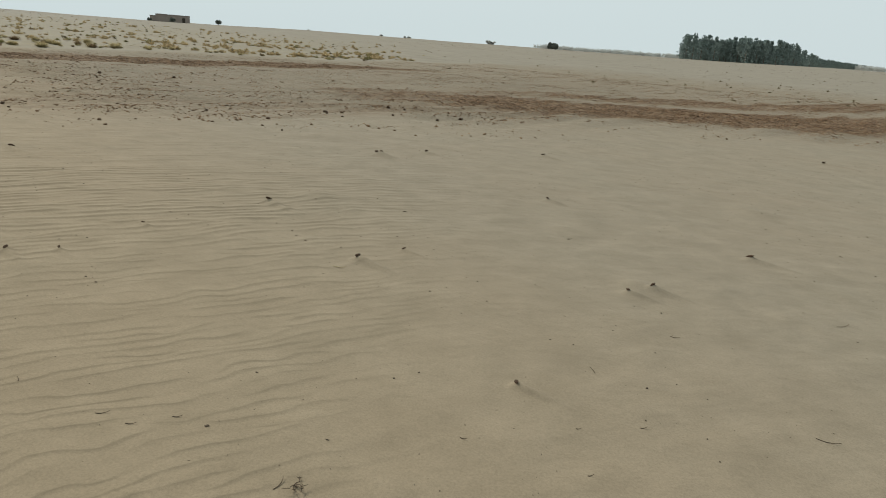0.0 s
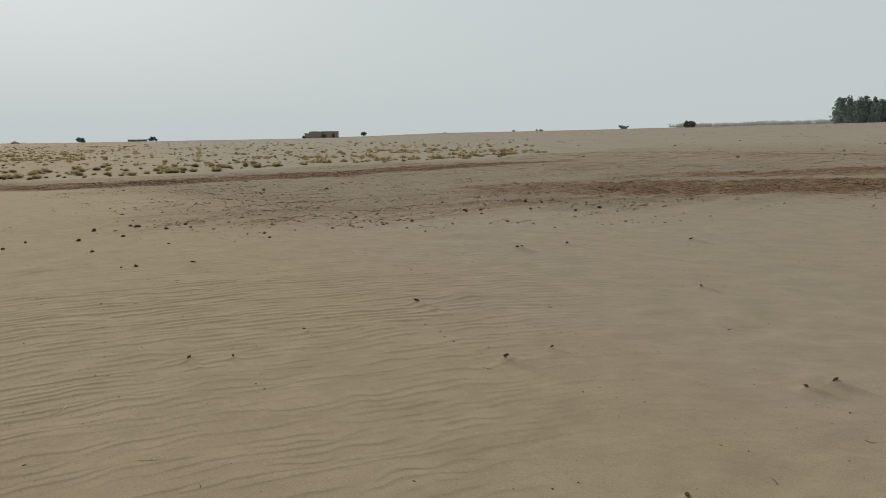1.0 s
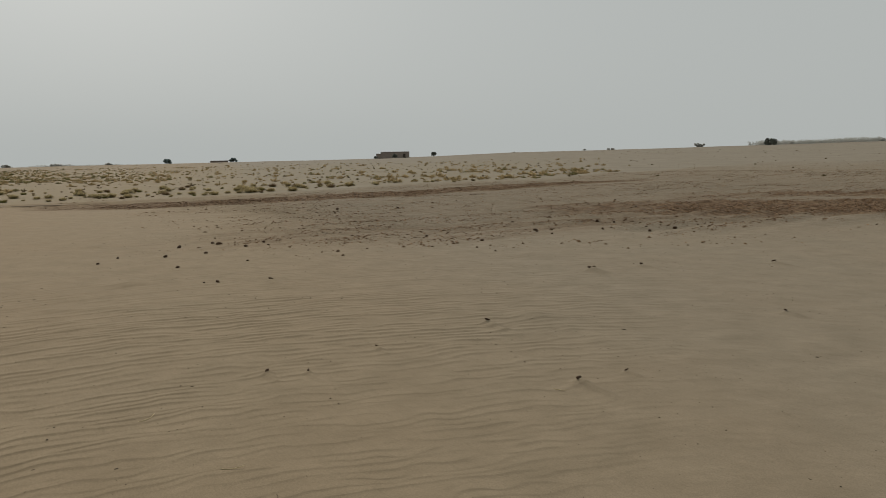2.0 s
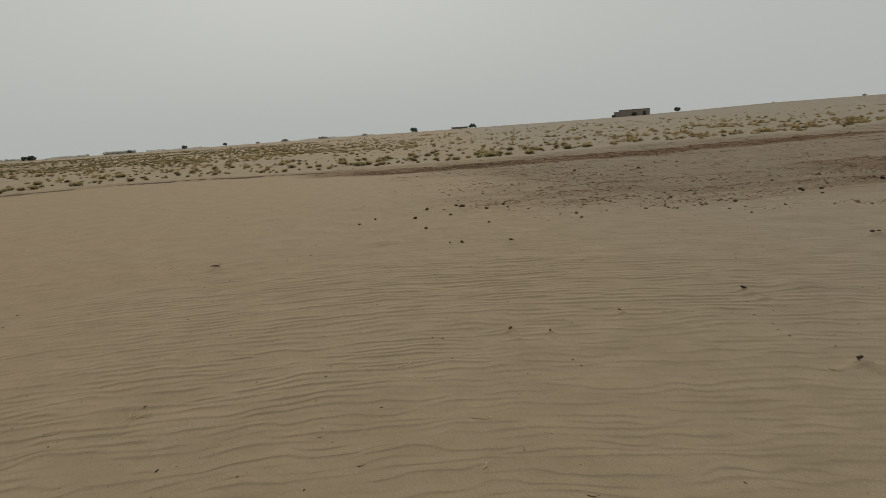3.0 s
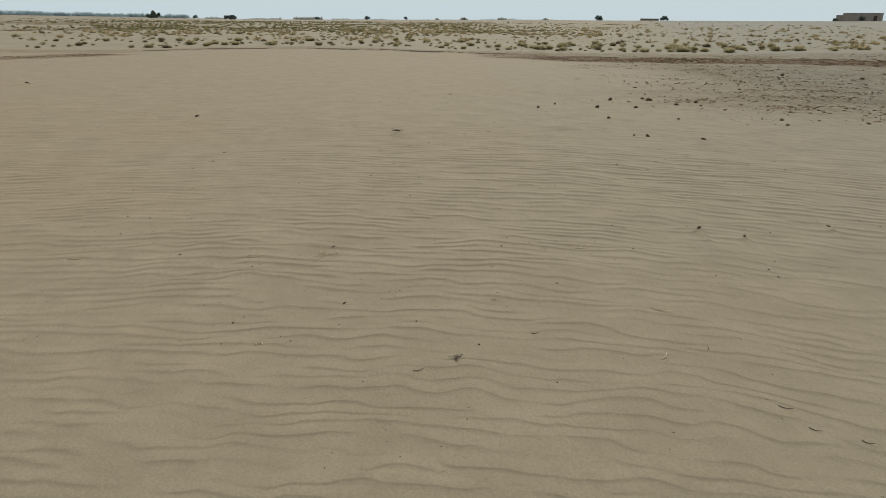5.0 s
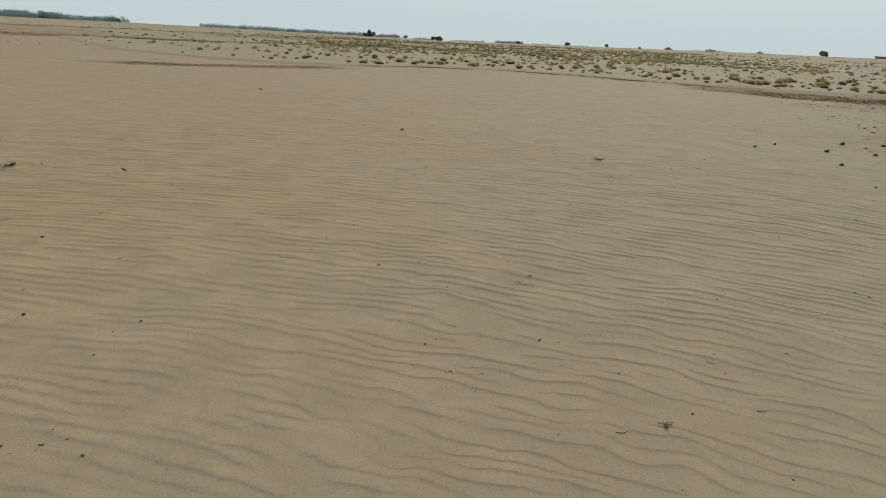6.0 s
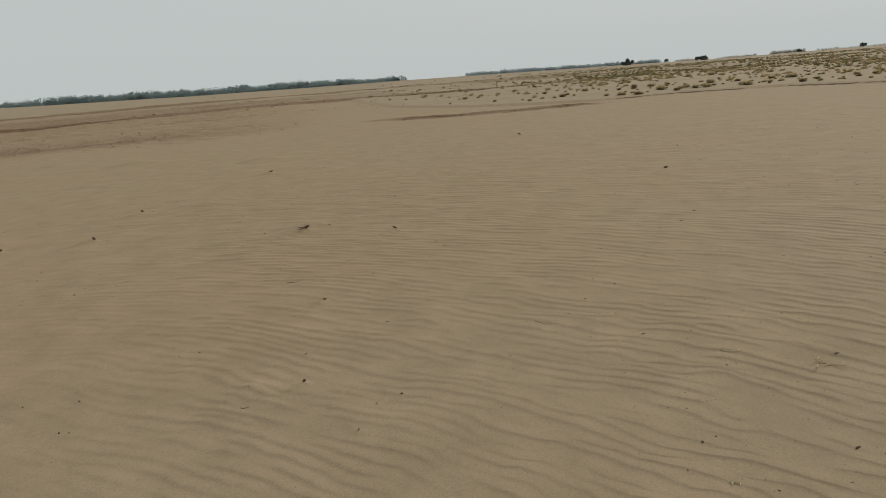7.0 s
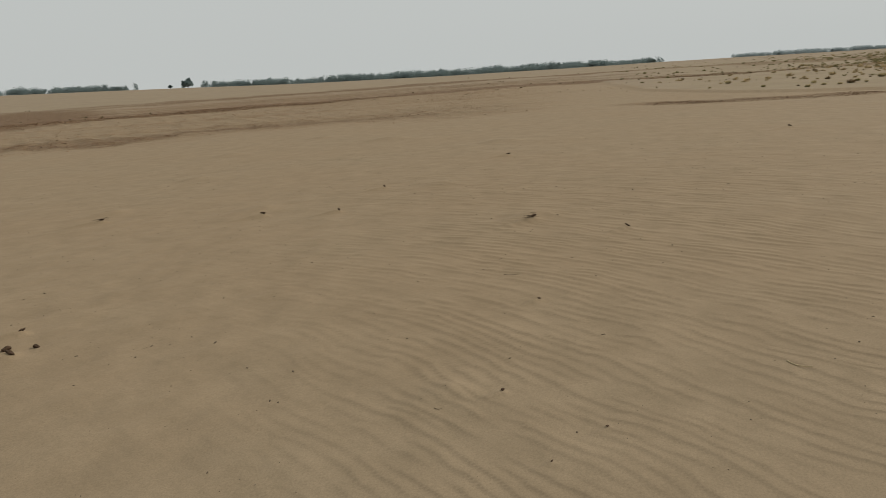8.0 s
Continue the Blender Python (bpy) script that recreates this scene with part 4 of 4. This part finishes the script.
    # pebbles and crumbs on the rippled sand
    n = 9500
    az = nrs.uniform(-44, 152, n)
    r = 1.6 + 15 * nrs.uniform(0, 1, n) ** 0.8
    x, y = -np.sin(np.radians(az)) * r - 0.5, np.cos(np.radians(az)) * r
    keep = nrs.uniform(0, 1, n) < np.clip(0.35 + 0.75 * vnoise(x * 0.9, y * 0.9, 64) + 0.55 * vnoise(x * 2.7, y * 2.7, 67), 0.06, 1)
    x, y, r = x[keep], y[keep], r[keep]
    z = ground_z(x, y)
    v, f = [], []
    for k in range(len(x)):
        s = 0.0012 + 0.0048 * nrs.uniform() ** 7 + 0.00024 * r[k]
        c, fs = data[k % 6]
        t = nrs.uniform(0, 6.3)
        longer = 1 + 2.4 * nrs.uniform() ** 4
        rot = np.array(((math.cos(t) * longer, -math.sin(t), 0), (math.sin(t) * longer, math.cos(t), 0), (0, 0, 0.7))) * s
        m = len(v)
        v.extend(c @ rot.T + (x[k], y[k], z[k] + s * 0.3))
        f += [tuple(m + i for i in face) for face in fs]
    tagged(new("sand_litter", mesh_of("sand_litter", v, f, LITTER)), "dark pebbles and dung crumbs scattered on rippled sand", "pebbles", kind="stuff")


build_clods()

# ---- twigs, straws and withered weeds ----


def tube(v, f, pts, r0, r1, sides=5):
    """A thin tapered stem along a run of places."""
    pts = [np.array(q, float) for q in pts]
    n0 = len(v)
    for k, q in enumerate(pts):
        d = pts[min(k + 1, len(pts) - 1)] - pts[max(k - 1, 0)]
        d /= np.linalg.norm(d) + 1e-9
        u = np.cross(d, (0.2, 0.1, 1.0))
        u /= np.linalg.norm(u) + 1e-9
        w = np.cross(d, u)
        rr = r0 + (r1 - r0) * k / (len(pts) - 1)
        for s in range(sides):
            t = 2 * math.pi * s / sides
            v.append(q + (u * math.cos(t) + w * math.sin(t)) * rr)
    for k in range(len(pts) - 1):
        for s in range(sides):
            m = (s + 1) % sides
            f.append((n0 + k * sides + s, n0 + k * sides + m, n0 + (k + 1) * sides + m, n0 + (k + 1) * sides + s))
    f.append(tuple(n0 + s for s in range(sides)))
    f.append(tuple(n0 + (len(pts) - 1) * sides + s for s in range(sides)))


def build_stem(x, y, length, turn, thick, material, name, label, rise=0.012, bow=0.12):
    a = radians(turn)
    v, f, pts = [], [], []
    for k in range(6):
        s = k / 5 - 0.5
        px = x + math.cos(a) * s * length - math.sin(a) * bow * length * (s * s * 4 - 1)
        py = y + math.sin(a) * s * length + math.cos(a) * bow * length * (s * s * 4 - 1)
        pts.append((px - x, py - y, at_ground(px, py) + thick * 0.5 + rise * (k / 5) ** 2))
    tube(v, f, pts, thick, thick * 0.55)
    ob = new(name, mesh_of(name, v, f, material, True))
    ob.location = (x, y, 0)
    return tagged(ob, label, "twig", "twigs and straws on the sand")


def build_weed(x, y, size, stems, seed, material, label):
    rng = random.Random(seed)
    base = new("withered_weed")
    z = at_ground(x, y)
    base.location = (x, y, z)
    for k in range(stems):
        a = rng.uniform(0, 2 * math.pi)
        ln = size * rng.uniform(0.5, 1.0)
        up = rng.uniform(0.08, 0.3 if material is STRAW else 0.7)
        v, f, pts = [], [], []
        for m in range(5):
            s = m / 4
            b = a + s * rng.uniform(-0.5, 0.5)
            px, py = math.cos(b) * ln * s, math.sin(b) * ln * s
            pts.append((px, py, max(at_ground(x + px, y + py) - z, -0.01) + 0.003 + ln * up * s * (1 - 0.6 * s)))
        thick = 0.0034 if material is STRAW and size > 0.1 else 0.0026
        tube(v, f, pts, thick, thick * 0.5, 4)
        stem = part("stem", mesh_of("stem", v, f, material), material, base)
        if rng.random() < 0.6:
            v, f = [], []
            tip = np.array(pts[-2])
            for m in range(3):
                d = np.array((rng.uniform(-1, 1), rng.uniform(-1, 1), rng.uniform(0, 0.6))) * size * 0.16
                tube(v, f, [tip, tip + d * 0.6, tip + d], 0.002, 0.001, 4)
            part("twiglet", mesh_of("twiglet", v, f, material), material, stem)
    return tagged(base, label, "weed", "withered weeds on the sand")


# x, y, length, turn
STRAWS = ((-2.26, 2.82, 0.13, 20), (-4.35, 1.32, 0.10, 60), (-2.91, 2.17, 0.05, 40), (-0.74, 4.54, 0.10, -10), (-4.98, 0.37, 0.14, 55), (-1.93, 2.38, 0.05, 100), (-3.24, 3.25, 0.12, 80))
for x, y, ln, turn in STRAWS:
    build_stem(x, y, ln, turn, 0.003, STRAW, "straw", "pale bent straw lying on the sand")
STICKS = ((-0.53, 2.07, 0.09, 75), (0.86, 3.24, 0.07, 110), (-1.22, 2.37, 0.06, 5), (-1.06, 2.45, 0.055, 8), (2.78, 4.25, 0.15, 25), (1.85, 2.70, 0.13, -20), (0.16, 2.46, 0.04, -25), (0.68, 2.62, 0.03, -10),
          (0.99, 2.68, 0.04, 10), (1.48, 3.79, 0.07, -30), (0.67, 2.28, 0.03, 0), (-2.5, 1.36, 0.06, 70), (-2.47, 2.06, 0.05, 50), (-1.86, 2.63, 0.04, 130), (-1.37, 2.43, 0.07, 15), (-6.28, -1.6, 0.16, 100),
          (-2.08, 0.29, 0.05, 30), (-4.04, -1.33, 0.06, 80))
for x, y, ln, turn in STICKS:
    build_stem(x, y, ln * 0.8, turn, 0.0022, DARK_TWIG, "stick", "short dark dry stick lying on the sand", 0.008)
WEEDS = ((-4.12, 1.74, 0.15, 4, STRAW, "dry forked straw weed lying on rippled sand"), (-2.49, 1.57, 0.045, 7, DARK_TWIG, "small dark withered weed stub"),
         (-7.94, 4.75, 0.13, 7, DARK_TWIG, "dark withered weed beside a clod"), (-0.47, 2.07, 0.07, 5, DARK_TWIG, "small dark withered weed stub"),
         (-8.24, -1.94, 0.12, 8, DARK_TWIG, "dark withered weed on a sand hummock"),
         (-3.18, 0.87, 0.035, 3, STRAW, "tiny dry straw weed"), (-7.64, -7.78, 0.12, 7, DARK_TWIG, "dark withered weed on a sand hummock"))
for k, (x, y, size, stems, material, lab) in enumerate(WEEDS):
    build_weed(x, y, size, stems, 500 + k, material, lab)
